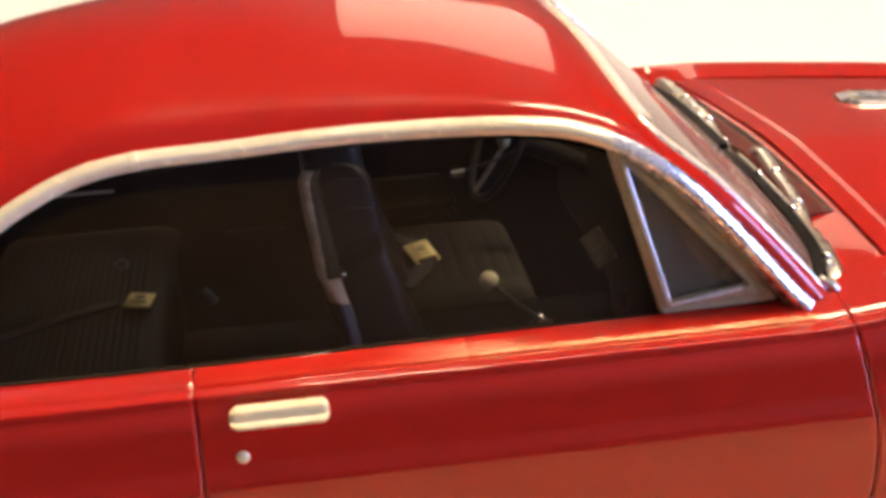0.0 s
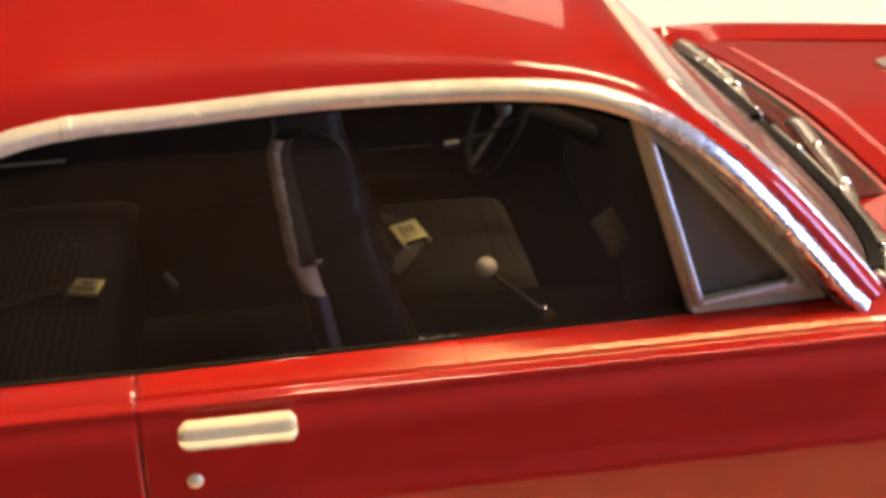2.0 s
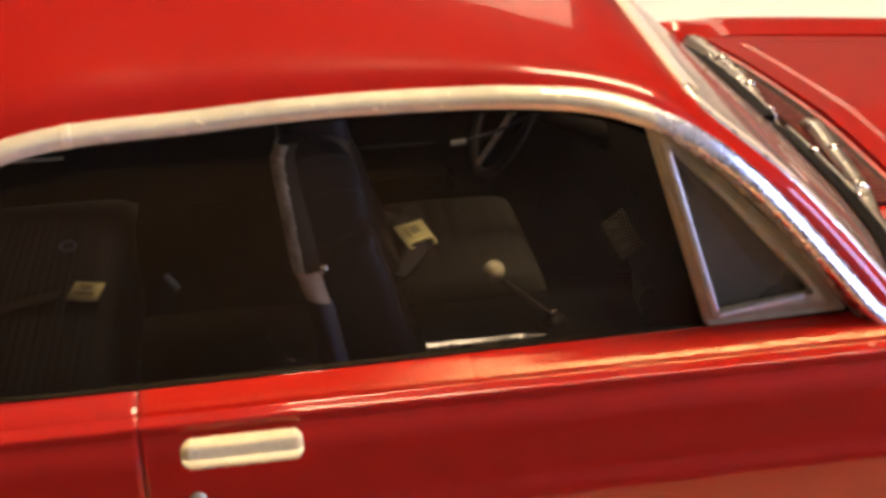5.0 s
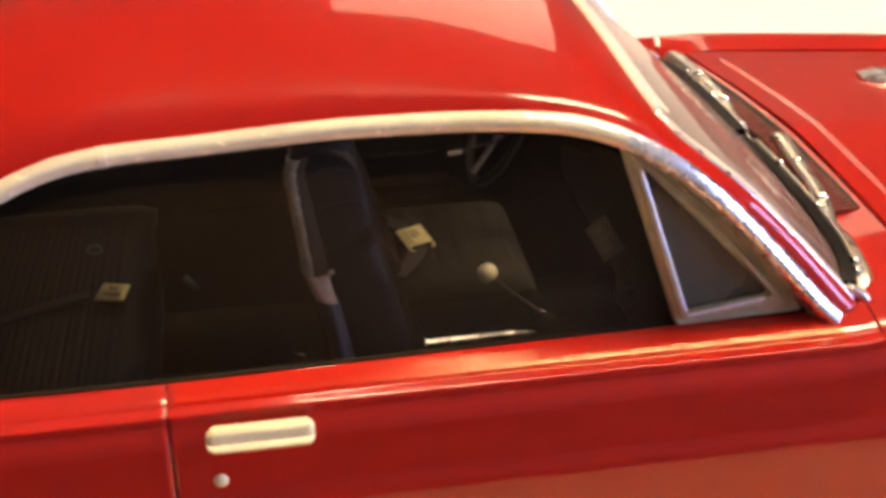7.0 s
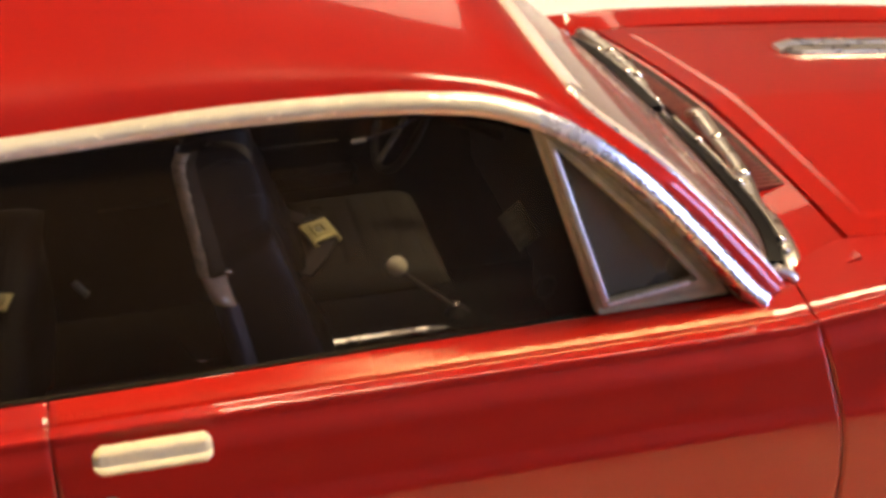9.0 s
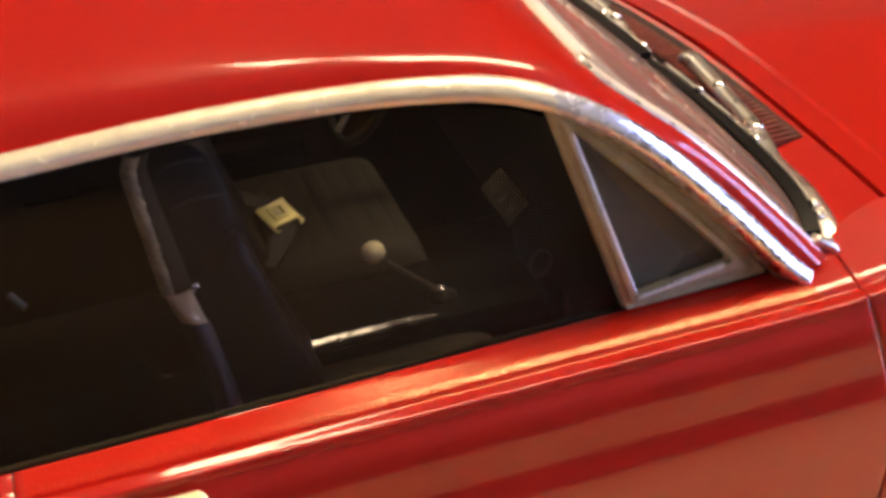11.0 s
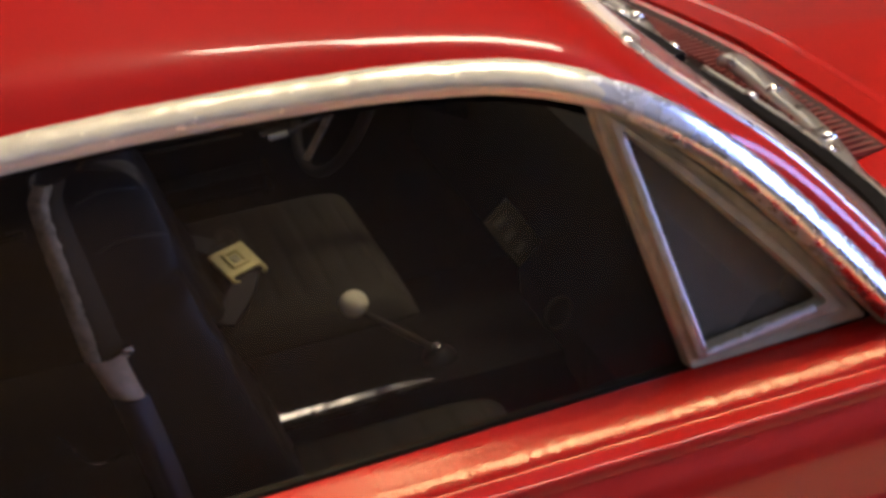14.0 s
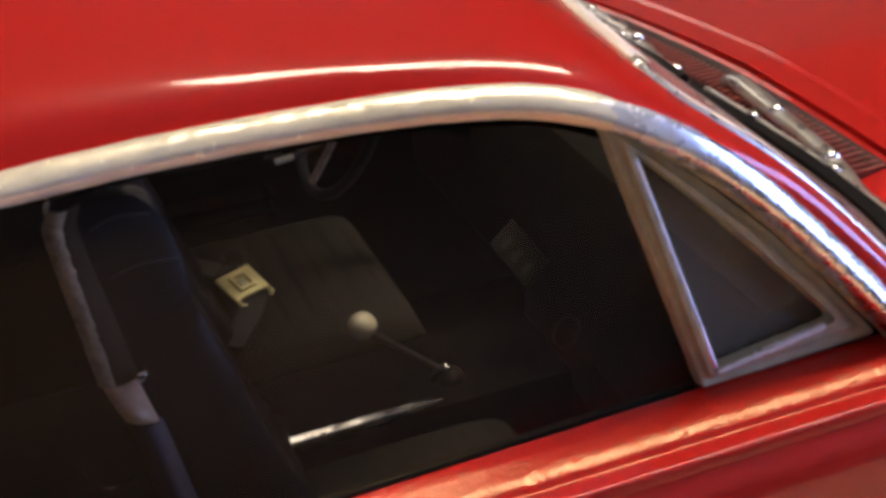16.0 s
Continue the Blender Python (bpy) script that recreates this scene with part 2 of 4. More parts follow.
def sheet(fn, nu, nv, thick=0.0, mirror=False, close_u=False):
    bm = bmesh.new()
    rows = []
    for i in range(nu + (0 if close_u else 1)):
        row = []
        for j in range(nv + 1):
            p = Vector(fn(i / nu, j / nv))
            if mirror:
                p.y = 2 * MID - p.y
            row.append(bm.verts.new(p))
        rows.append(row)
    n = len(rows)
    for i in range(n if close_u else n - 1):
        a, b = rows[i], rows[(i + 1) % n]
        for j in range(nv):
            bm.faces.new((a[j], b[j], b[j + 1], a[j + 1]))
    if thick:
        thicken(bm, thick)
    return bm


def thicken(bm, thick):
    """Gives an open sheet a second skin on its inner side and closes the rim."""
    bmesh.ops.recalc_face_normals(bm, faces=bm.faces[:])
    bm.normal_update()
    inward = -1 if sum(f.normal.z * f.calc_area() for f in bm.faces) >= 0 else 1
    faces, rim = bm.faces[:], [e for e in bm.edges if e.is_boundary]
    twin = {v: bm.verts.new(v.co + v.normal * thick * inward) for v in bm.verts[:]}
    for f in faces:
        bm.faces.new([twin[v] for v in reversed(f.verts)])
    for e in rim:
        a, b = e.verts
        bm.faces.new((a, b, twin[b], twin[a]))


def sweep(path, section, n, up=(0, 0, 1), wobble=0.0, mirror=False, ends=True, scale=None):
    """A bar with the given cross-section (across, up) along path(u)."""
    bm = bmesh.new()
    rings = []
    for i in range(n + 1):
        u = i / n
        p = path(u)
        t = (path(min(u + 1e-3, 1)) - path(max(u - 1e-3, 0))).normalized()
        side = t.cross(Vector(up)).normalized()
        top = side.cross(t)
        k = scale(u) if scale else 1.0
        ring = []
        for j, (a, b) in enumerate(section):
            w = 1 + wobble * noise.noise(Vector((u * n * 0.31, j * 0.7, wobble * 40)))
            q = p + side * a * k * w + top * b * k * w
            if mirror:
                q.y = 2 * MID - q.y
            ring.append(bm.verts.new(q))
        rings.append(ring)
    m = len(section)
    for a, b in zip(rings, rings[1:]):
        for j in range(m):
            bm.faces.new((a[j], a[(j + 1) % m], b[(j + 1) % m], b[j]))
    if ends:
        bm.faces.new(rings[0])
        bm.faces.new(rings[-1])
    return bm


def ring(a, b, n=10, power=2.0):
    out = []
    for i in range(n):
        t = 2 * math.pi * i / n
        c, s = math.cos(t), math.sin(t)
        out.append((a * math.copysign(abs(c) ** (2 / power), c), b * math.copysign(abs(s) ** (2 / power), s)))
    return out


def box(lo, hi, bevel=0.0, segments=2, mirror=False):
    bm = bmesh.new()
    bmesh.ops.create_cube(bm, size=1)
    for v in bm.verts:
        v.co = Vector([lo[k] + (v.co[k] + 0.5) * (hi[k] - lo[k]) for k in range(3)])
        if mirror:
            v.co.y = 2 * MID - v.co.y
    if bevel:
        bmesh.ops.bevel(bm, geom=bm.edges[:], offset=bevel, segments=segments, profile=0.6, affect="EDGES")
    return bm


def rod(a, b, r0, r1=None, n=12):
    a, b = Vector(a), Vector(b)
    r1 = r0 if r1 is None else r1
    return sweep(lambda u: a.lerp(b, u), ring(1, 1, n), 2, up=(0.31, 0.2, 0.93), scale=lambda u: r0 + (r1 - r0) * u)


def ball(c, r, stretch=(1, 1, 1), seg=20):
    bm = bmesh.new()
    bmesh.ops.create_uvsphere(bm, u_segments=seg, v_segments=seg // 2 + 2, radius=1)
    for v in bm.verts:
        v.co = Vector(c) + Vector([v.co[k] * r * stretch[k] for k in range(3)])
    return bm


def plate(outline, thick, bevel=0.0):
    """A flat plate: an outline of points in one plane, made thick along its normal."""
    bm = bmesh.new()
    f = bm.faces.new([bm.verts.new(p) for p in outline])
    f.normal_update()
    nrm = f.normal.copy() * thick
    ext = bmesh.ops.extrude_face_region(bm, geom=[f])
    for v in ext["geom"]:
        if isinstance(v, bmesh.types.BMVert):
            v.co += nrm
    if bevel:
        bmesh.ops.recalc_face_normals(bm, faces=bm.faces[:])
        bmesh.ops.bevel(bm, geom=bm.edges[:], offset=bevel, segments=2, profile=0.6, affect="EDGES")
    return bm


def thing(name, at, label, category, **more):
    ob = new(name)
    ob.location = Vector(at) * S
    ob.empty_display_size = 0.01
    return tagged(ob, label=label, category=category, **more)


# ---- the room and the table ----
def metres_box(lo, hi, bevel=0.0):
    return box([c / S for c in lo], [c / S for c in hi], bevel / S if bevel else 0)


def structure(name, lo, hi, mat, label):
    return tagged(part(name, metres_box(lo, hi), mat, smooth=False), label=label, kind="structure")


structure("floor", (-2.2, -2.2, -0.80), (2.2, 2.2, -0.75), FLOOR, "brown carpeted floor under the table")
structure("ceiling", (-2.2, -2.2, 1.65), (2.2, 2.2, 1.75), CEILING, "plain off-white painted ceiling above the table")
structure("wall_north", (-2.2, 2.1, -0.75), (2.2, 2.2, 1.65), WALL, "plain cream painted wall behind the table")
structure("wall_south", (-2.2, -2.2, -0.75), (2.2, -2.1, 1.65), WALL, "plain cream painted wall")
structure("wall_west", (-2.2, -2.1, -0.75), (-2.1, 2.1, 1.65), WALL, "plain cream painted wall")
# the east wall has a window
structure("wall_east", (2.1, -2.1, -0.75), (2.2, -1.40, 1.65), WALL, "plain cream painted wall beside the window")
structure("wall_east_b", (2.1, -0.50, -0.75), (2.2, 2.1, 1.65), WALL, "plain cream painted wall beside the window")
structure("wall_east_c", (2.1, -1.40, -0.75), (2.2, -0.50, -0.15), WALL, "plain cream painted wall below the window")
structure("wall_east_d", (2.1, -1.40, 1.10), (2.2, -0.50, 1.65), WALL, "plain cream painted wall above the window")
win = tagged(part("window_1", metres_box((2.17, -1.40, -0.15), (2.18, -0.50, 1.10)), SKY_PANE, smooth=False),
             label="window with cool daylight behind white glazing bars", kind="structure")
for lo, hi in (((2.11, -1.40, -0.15), (2.15, -1.36, 1.10)), ((2.11, -0.54, -0.15), (2.15, -0.50, 1.10)), ((2.11, -0.97, -0.11), (2.15, -0.93, 1.06)),
               ((2.11, -1.36, -0.15), (2.15, -0.54, -0.11)), ((2.11, -1.36, 1.06), (2.15, -0.54, 1.10))):
    part("window_frame", metres_box(lo, hi, 0.005), TIN, win)

table = thing("table", (0, 0, 0), "light pine table covered by a sheet of white paper", "table")
table.location = (0.1, 0.35, -0.75)
part("tabletop", metres_box((-0.75, -0.058, -0.032), (0.95, 0.95, -0.002), 0.004), WOOD, table)
for x in (-0.68, 0.82):
    for y in (-0.03, 0.82):
        part("leg", metres_box((x, y, -0.75), (x + 0.06, y + 0.06, -0.032), 0.004), WOOD, table)
# a paper sheet on the table, a little curled at its far edge
PAPER_EDGE = 0.64


def paper_sheet(u, v):
    x, y = -0.70 + 1.60 * u, -0.006 + (PAPER_EDGE + 0.006) * v
    lift = 0.02 * max(0.0, (y - 0.36) / 0.28) ** 1.8
    return (x / S, y / S, (lift + 0.0004) / S)


tagged(part("paper_sheet", sheet(paper_sheet, 24, 40, 0.012), PAPER), label="large sheet of bright white paper covering the table",
       category="paper")

lamp = thing("ceiling_light", CEILING_LAMP / S, "ceiling light with four warm lit diffuser panels in a row", "ceiling light")
part("housing", metres_box((-0.01, -0.02, 1.25), (0.82, 0.22, 1.29), 0.004), TIN, lamp)
part("stem", metres_box((0.36, 0.08, 1.29), (0.40, 0.12, 1.65), 0.003), TIN, lamp)
for i in range(4):
    part("diffuser", metres_box((0.01 + 0.2 * i, -0.01, 1.237), (0.20 + 0.2 * i, 0.21, 1.25), 0.003), LAMP_WARM, lamp)

stand = thing("softbox_lamp", (0.27 / S, 0.80 / S, -0.75 / S), "lit rectangular softbox lamp on a black stand behind the table", "lamp")
part("diffuser", metres_box((0.085, 1.02, 0.42), (0.44, 1.03, 0.96), 0.003), SHADE, stand)
part("hood", metres_box((0.075, 1.03, 0.41), (0.45, 1.10, 0.97), 0.006), RUBBER, stand)
part("pole", rod((0.28 / S, 1.07 / S, -0.73 / S), (0.28 / S, 1.07 / S, 0.41 / S), 0.012 / S), RUBBER, stand)
part("foot", metres_box((0.14, 0.98, -0.75), (0.42, 1.16, -0.73), 0.005), RUBBER, stand)

# ---- the model car: body ----
car = thing("model_car", (0.75, MID, 0), "glossy red hardtop model car with foil chrome trim, on white paper", "model car")

BELT_Z = 0.905
TAIL, NOSE = -1.85, 2.72


def belt_y(x):
    return 0.0 + 0.0316 * x if x > 0 else 0.0


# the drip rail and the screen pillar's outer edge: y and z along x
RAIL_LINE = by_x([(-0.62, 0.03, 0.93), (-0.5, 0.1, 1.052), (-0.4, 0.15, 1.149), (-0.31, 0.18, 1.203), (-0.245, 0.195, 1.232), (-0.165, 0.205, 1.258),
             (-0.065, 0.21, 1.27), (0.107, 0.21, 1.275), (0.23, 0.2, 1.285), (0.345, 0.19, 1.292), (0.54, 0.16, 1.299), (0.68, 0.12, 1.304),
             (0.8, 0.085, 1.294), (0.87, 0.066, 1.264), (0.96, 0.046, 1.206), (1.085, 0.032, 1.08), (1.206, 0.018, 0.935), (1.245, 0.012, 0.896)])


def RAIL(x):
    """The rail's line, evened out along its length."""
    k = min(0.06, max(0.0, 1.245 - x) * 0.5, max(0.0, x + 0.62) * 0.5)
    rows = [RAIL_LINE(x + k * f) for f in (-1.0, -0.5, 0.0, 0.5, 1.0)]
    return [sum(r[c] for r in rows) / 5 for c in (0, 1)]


ROOF_MID = by_x([(TAIL, 0.93), (-1.55, 0.97), (-1.20, 1.10), (-0.80, 1.29), (-0.40, 1.405), (0.0, 1.450), (0.35, 1.455), (0.60, 1.44), (0.87, 1.398), (1.0, 1.34)])
SIDE_LOW = by_x([(TAIL, 0.02, 0.91), (-1.0, 0.01, 0.915), (-0.62, 0.03, 0.93)])


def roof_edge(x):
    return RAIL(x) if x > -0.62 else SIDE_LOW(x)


def header_x(y):
    s = abs(y - MID) / 0.61
    return 0.872 + 0.040 * s ** 1.6 + 0.058 * s ** 7


def roof_point(u, v):
    # u from tail to screen, v from the near edge to the middle and on to the far edge
    far = v > 0.5
    s = 1 - abs(2 * v - 1)
    s = s ** 2.1
    y_guess = 0.14 + (MID - 0.14) * s
    x = TAIL + (header_x(y_guess) - TAIL) * u
    ey, ez = roof_edge(x)
    zc = ROOF_MID(x)
    y = ey + (MID - ey) * s
    # a steep band above the drip rail that rolls over into the crowned top
    band = (0.037 - 0.030 * (min(max(x, -0.1), 0.8) - 0.45)) * min(1.0, max(0.0, (x + 0.75) / 0.35))
    run = abs(y - ey)
    turn = 0.013 + 0.009 * min(1.0, max(0.0, (0.60 - x) / 0.4))
    z = ez + band * (1 - math.exp(-run / turn)) + (zc - ez - band) * (1 - (1 - s) ** (2.1 + 1.3 * min(1.0, max(0.0, (x - 0.68) / 0.27)) ** 2))
    z -= 0.030 * max(0.0, 1 - (header_x(y) - x) / 0.12) ** 2
    return (x, 2 * MID - y if far else y, z)


part("roof", sheet(roof_point, 120, 88, 0.02), RED, car, "glossy red roof panel with soft reflections")


def liner_point(u, v):
    x, y, z = roof_point(0.30 + 0.68 * u, 0.02 + 0.96 * v)
    return (x - 0.01, y, z - 0.03)


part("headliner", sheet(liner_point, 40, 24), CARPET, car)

# body side: y outwards (negative is out) over height
SIDE = by_x([(0.16, -0.02), (0.25, -0.035), (0.40, -0.055), (0.55, -0.075), (0.65, -0.0895), (0.672, -0.0915), (0.692, -0.0910), (0.715, -0.0862), (0.740, -0.0832), (0.765, -0.0822), (0.80, -0.081), (0.835, -0.077), (0.862, -0.067)])


def arch(x):
    low = 0.19
    for wx in (2.0, -1.12):
        d = abs(x - wx)
        if d < 0.37:
            low = max(low, 0.31 + math.sqrt(max(0.37 ** 2 - d * d, 0)) * 0.88)
    return low


def end_in(x):
    """The body draws in towards nose and tail."""
    return 0.10 * max(0.0, (x - 1.9) / 0.8) ** 2 + 0.10 * max(0.0, (-1.1 - x) / 0.75) ** 2


def fender_drop(x):
    return 0.085 * max(0.0, (x - 1.45)) ** 1.1


# the top of the side: how far in the shoulder reaches, and its inner height, along x
SHOULDER = by_x([(TAIL, 0.02, 0.915), (-0.62, 0.012, 0.908), (0.0, 0.008, 0.9035), (0.95, 0.032, 0.9025), (1.20, 0.036, 0.901), (1.28, 0.045, 0.908), (1.36, 0.085, 0.932), (1.45, 0.105, 0.946), (NOSE, 0.105, 0.950)])


ROLL = [(-0.067, 0.862), (-0.0669, 0.8700), (-0.0664, 0.8758), (-0.0654, 0.8785), (-0.0638, 0.8801), (-0.0605, 0.8808), (-0.0450, 0.8820), (-0.0392, 0.8829),
        (-0.0370, 0.8852), (-0.0332, 0.8879), (-0.0282, 0.8906), (-0.0222, 0.8934), (-0.0120, 0.8963), (-0.0040, 0.8985), (0.0040, 0.9007), (0.017, 0.9040)]


def side_point(x, v, lift_front=0.030):
    """v 0: sill, 1: inner edge of the shoulder."""
    drop = fender_drop(x)
    inner_y, inner_z = SHOULDER(x)
    inner_z -= drop
    start = 1.0 if lift_front > 0.05 else 1.28
    rise = lift_front * min(1, max(0, (x - start) / 0.25))
    if v < 0.5:
        z = arch(x) + (0.862 - arch(x)) * (v / 0.5)
        return (x, SIDE(z) + end_in(x), z - drop * min(1, max(0, (z - 0.5) / 0.3)) + rise * max(0, (z - 0.7) / 0.2))
    # a rolled edge, a flat, a bead along the belt, then the shoulder's inner strip
    f = (v - 0.5) / 0.5 * (len(ROLL) - 1)
    i = min(int(f), len(ROLL) - 2)
    (y0, z0), (y1, z1) = ROLL[i], ROLL[i + 1]
    g = f - i
    y, z = y0 + (y1 - y0) * g, z0 + (z1 - z0) * g + rise
    blend = max(0.0, (v - 0.965) / 0.035)
    y, z = y + (inner_y - ROLL[-1][0]) * blend, z - drop + (inner_z + drop - rise - ROLL[-1][1]) * blend
    return (x, y + end_in(x), z)


def door_front(z):
    """The curved front edge of the door."""
    return 1.318 + 0.075 * math.sin(min(max((0.905 - z) / 0.40, 0), 1.25) * math.pi / 2) ** 1.2


def panel(x_of, mirror, rear=False, front=False):
    """A side panel whose edges roll inwards at its joints."""
    def fn(u, v):
        z = side_point(x_of(u, 0.8), v)[2]
        x = x_of(u, z)
        gap = min(x - x_of(0, z) if rear else 1.0, x_of(1, z) - x if front else 1.0)
        roll = 0.0042 * max(0.0, 1 - gap / 0.008) ** 2
        x, y, z = side_point(x, v, 0.062 if mirror else 0.026)
        roll *= 1.0 if v < 0.5 else 0.35
        return (x, y + roll, z - 0.5 * roll * max(0.0, (v - 0.5) / 0.5))
    return fn


def ease(u, rear, front):
    """Closer steps towards the rolled edges."""
    if rear and front:
        return 0.5 - 0.5 * math.cos(math.pi * u)
    return 1 - (1 - u) ** 1.8 if front else u ** 1.8


for mirror in (False, True):
    tag = "glossy red" if not mirror else ""
    quarter = part("quarter_panel", sheet(panel(lambda u, z: TAIL + (-0.0015 - TAIL) * ease(u, False, True), mirror, front=True), 80, 84, 0.02, mirror), RED, car)
    door = part("door", sheet(panel(lambda u, z: 0.0015 + (door_front(z) - 0.0043) * ease(u, True, True), mirror, True, True), 130, 84, 0.02, mirror), RED, car,
                "glossy red door with a chrome push-button handle")
    fender = part("fender", sheet(panel(lambda u, z: door_front(z) + (NOSE - door_front(z)) * ease(u, True, False), mirror, True), 80, 84, 0.02, mirror), RED, car)
    def molding(u, v):
        x = 0.014 + 1.235 * u
        f = 6.6 + 8.3 * v
        p = Vector(side_point(x, 0.5 + 0.5 * f / (len(ROLL) - 1), 0.062 if mirror else 0.026))
        rough = 0.0001 + 0.0011 * math.exp(-((f - 9.6) / 1.1) ** 2)
        lift = 0.0014 * min(1.0, v / 0.25, (1 - v) / 0.6) + 0.0002
        return p + Vector((0, -0.6 * lift, lift + rough * noise.noise(Vector((x * 330, f * 2.6, 1.7)))))
    part("belt_molding", sheet(molding, 1500, 18, 0.0, mirror), RED_BRUSHED, door, "brush-painted belt edge with a rough sparkle")
    # dark backing behind the panel joints
    for x0, x1 in ((-0.04, 0.04), (1.24, 1.50)):
        def back(u, v):
            x, y, z = side_point(x0 + (x1 - x0) * u, 0.20 + 0.71 * v)
            return (x, y + 0.022, z - 0.012)
        part("jamb", sheet(back, 10, 30, 0.0, mirror), SEAM, door)
    # handle: a chunky cast bar with a stepped foot, and the lock below it
    def grip(u):
        return Vector((0.064 + 0.190 * u, -0.094, 0.840))
    # a bevelled upper face over a bright rounded lower bead, its ends drawn in
    prof = [(-0.014, -0.0185), (0.008, -0.0190), (0.0165, -0.0175), (0.0215, -0.0135), (0.0225, -0.0095), (0.0205, -0.0068), (0.0165, -0.0046), (0.0130, -0.0028), (0.0122, 0.0020), (0.0108, 0.0130), (0.0090, 0.0185), (0.0060, 0.0208), (-0.014, 0.0212)]
    handle = part("handle", sweep(grip, prof, 60, wobble=0.045, mirror=mirror, scale=lambda u: 0.50 + 0.50 * min(1, 14 * u, 18 * (1 - u)) ** 0.6), CAST, door, "silver-painted cast door handle")
    part("lock", sheet(lambda u, v: (0.081 + 0.0145 * math.sin(v * math.pi / 2) * math.cos(2 * math.pi * u), -0.081 - 0.010 * math.cos(v * math.pi / 2),
                                     0.747 + 0.0145 * math.sin(v * math.pi / 2) * math.sin(2 * math.pi * u)), 16, 6, 0, mirror, close_u=True), SILVER, door, "small silver door lock")


# rear deck, nose and tail close the body
def deck(u, v):
    x = TAIL + 0.55 * u
    return (x, 0.02 + end_in(x) + (2 * (MID - 0.02 - end_in(x))) * v, 0.915 + 0.02 * math.sin(math.pi * v) - 0.03)


part("rear_deck", sheet(deck, 8, 12, 0.02), RED, car)


def closing(x0, bulge):
    def fn(u, v):
        y = -0.02 + 0.10 + (2 * MID - 0.16) * u
        z = 0.24 + (0.86 - fender_drop(x0) - 0.24) * v
        return (x0 + bulge * math.sin(math.pi * v) * (0.4 + 0.6 * math.sin(math.pi * u)), y, z)
    return fn


part("nose_panel", sheet(closing(NOSE - 0.03, 0.06), 16, 10, 0.02), RED, car)
part("tail_panel", sheet(closing(TAIL + 0.03, -0.06), 16, 10, 0.02), RED, car)


# hood with a centre peak and a slight inset border along its rear edge
def hood_rear(y):
    s = (y - MID) / 0.65
    return 1.432 - 0.015 * s * s - 0.062 * (y - MID)


def hood_point(u, v):
    y = 0.112 + (2 * (MID - 0.112)) * v
    x0 = hood_rear(y)
    x = x0 + (NOSE - 0.02 - x0) * u ** 1.4
    s = abs(y - MID) / 0.64
    z = 0.945 + 0.036 * (1 - s ** 1.2) - fender_drop(x)
    # a shallow step inside the rear border
    z += 0.0040 * min(1.0, max(0.0, (x - x0 - 0.055) / 0.010)) * min(1.0, max(0.0, (0.575 - abs(y - MID)) / 0.012))
    return (x, y, z)


hood = part("hood", sheet(hood_point, 150, 150, 0.02), RED, car, "glossy red hood with a centre crease")
part("hood_gap", sheet(lambda u, v: (hood_rear(0.1 + 1.3 * v) - 0.03 + 0.05 * u, 0.1 + 1.3 * v, 0.92 + 0.03 * (1 - abs(1.3 * v - 0.65) / 0.65) ** 0.8), 3, 20), SEAM, hood)
for mirror in (False, True):
    def vent_path(u):
        x = 1.755 + 0.52 * u
        return Vector((x, 1.105 - 0.05 * (x - 1.755), 0.970 - fender_drop(x)))
    vent = part("hood_vent", sweep(vent_path, [(-0.050, -0.02), (0.050, -0.02), (0.052, 0.002), (0.044, 0.012), (0.012, 0.015), (0.006, 0.008), (-0.006, 0.008), (-0.012, 0.015), (-0.044, 0.012), (-0.052, 0.002)], 30, wobble=0.03, mirror=mirror,
                                   scale=lambda u: 0.55 + 0.45 * min(1.0, 10 * u)), CHROME, hood, "bright foil-covered hood vent bezel")


# a few specks of dust caught in the paint
def specks(name, spots, parent, label):
    bm = bmesh.new()
    for p, r in spots:
        bmesh.ops.create_icosphere(bm, subdivisions=1, radius=r, matrix=Matrix.Translation(p))
    return tagged(part(name, bm, SILVER, parent), label=label, kind="stuff")


rng = random.Random(5)
specks("dust_specks", [(Vector(hood_point(rng.uniform(0.08, 0.62), rng.uniform(0.15, 0.9))), rng.uniform(0.0006, 0.0012)) for k in range(20)], hood, "scattered pale dust specks")


# cowl between the hood and the windshield, with a ribbed grille
def base_point(v):
    """The windshield's lower edge, across the car."""
    y = 0.045 + (2 * (MID - 0.045)) * v
    s = abs(y - MID) / (MID - 0.045)
    return Vector((1.330 - 0.024 * (y - MID) - 0.010 * s * s - 0.028 * s ** 12, y, 0.948 - 0.020 * s * s - 0.034 * s ** 8))


def cowl_point(u, v):
    b = base_point(v)
    x1 = hood_rear(b.y) - 0.008
    y = b.y
    s = abs(y - MID) / 0.66
    z1 = 0.938 + 0.034 * (1 - min(s, 1) ** 1.5)
    return (b.x - 0.02 + (x1 - b.x + 0.02) * u, y, (b.z - 0.012) + (z1 - b.z + 0.012) * u)


cowl = part("cowl", sheet(cowl_point, 10, 40, 0.015), RED, car)


def cowl_top(x, y):
    v = (y - 0.045) / (2 * (MID - 0.045))
    b = base_point(v)
    u = (x - b.x + 0.02) / (hood_rear(y) - 0.008 - b.x + 0.02)
    return cowl_point(u, v)[2]


def grille_x(u, y):
    return hood_rear(y) - 0.085 + 0.066 * u


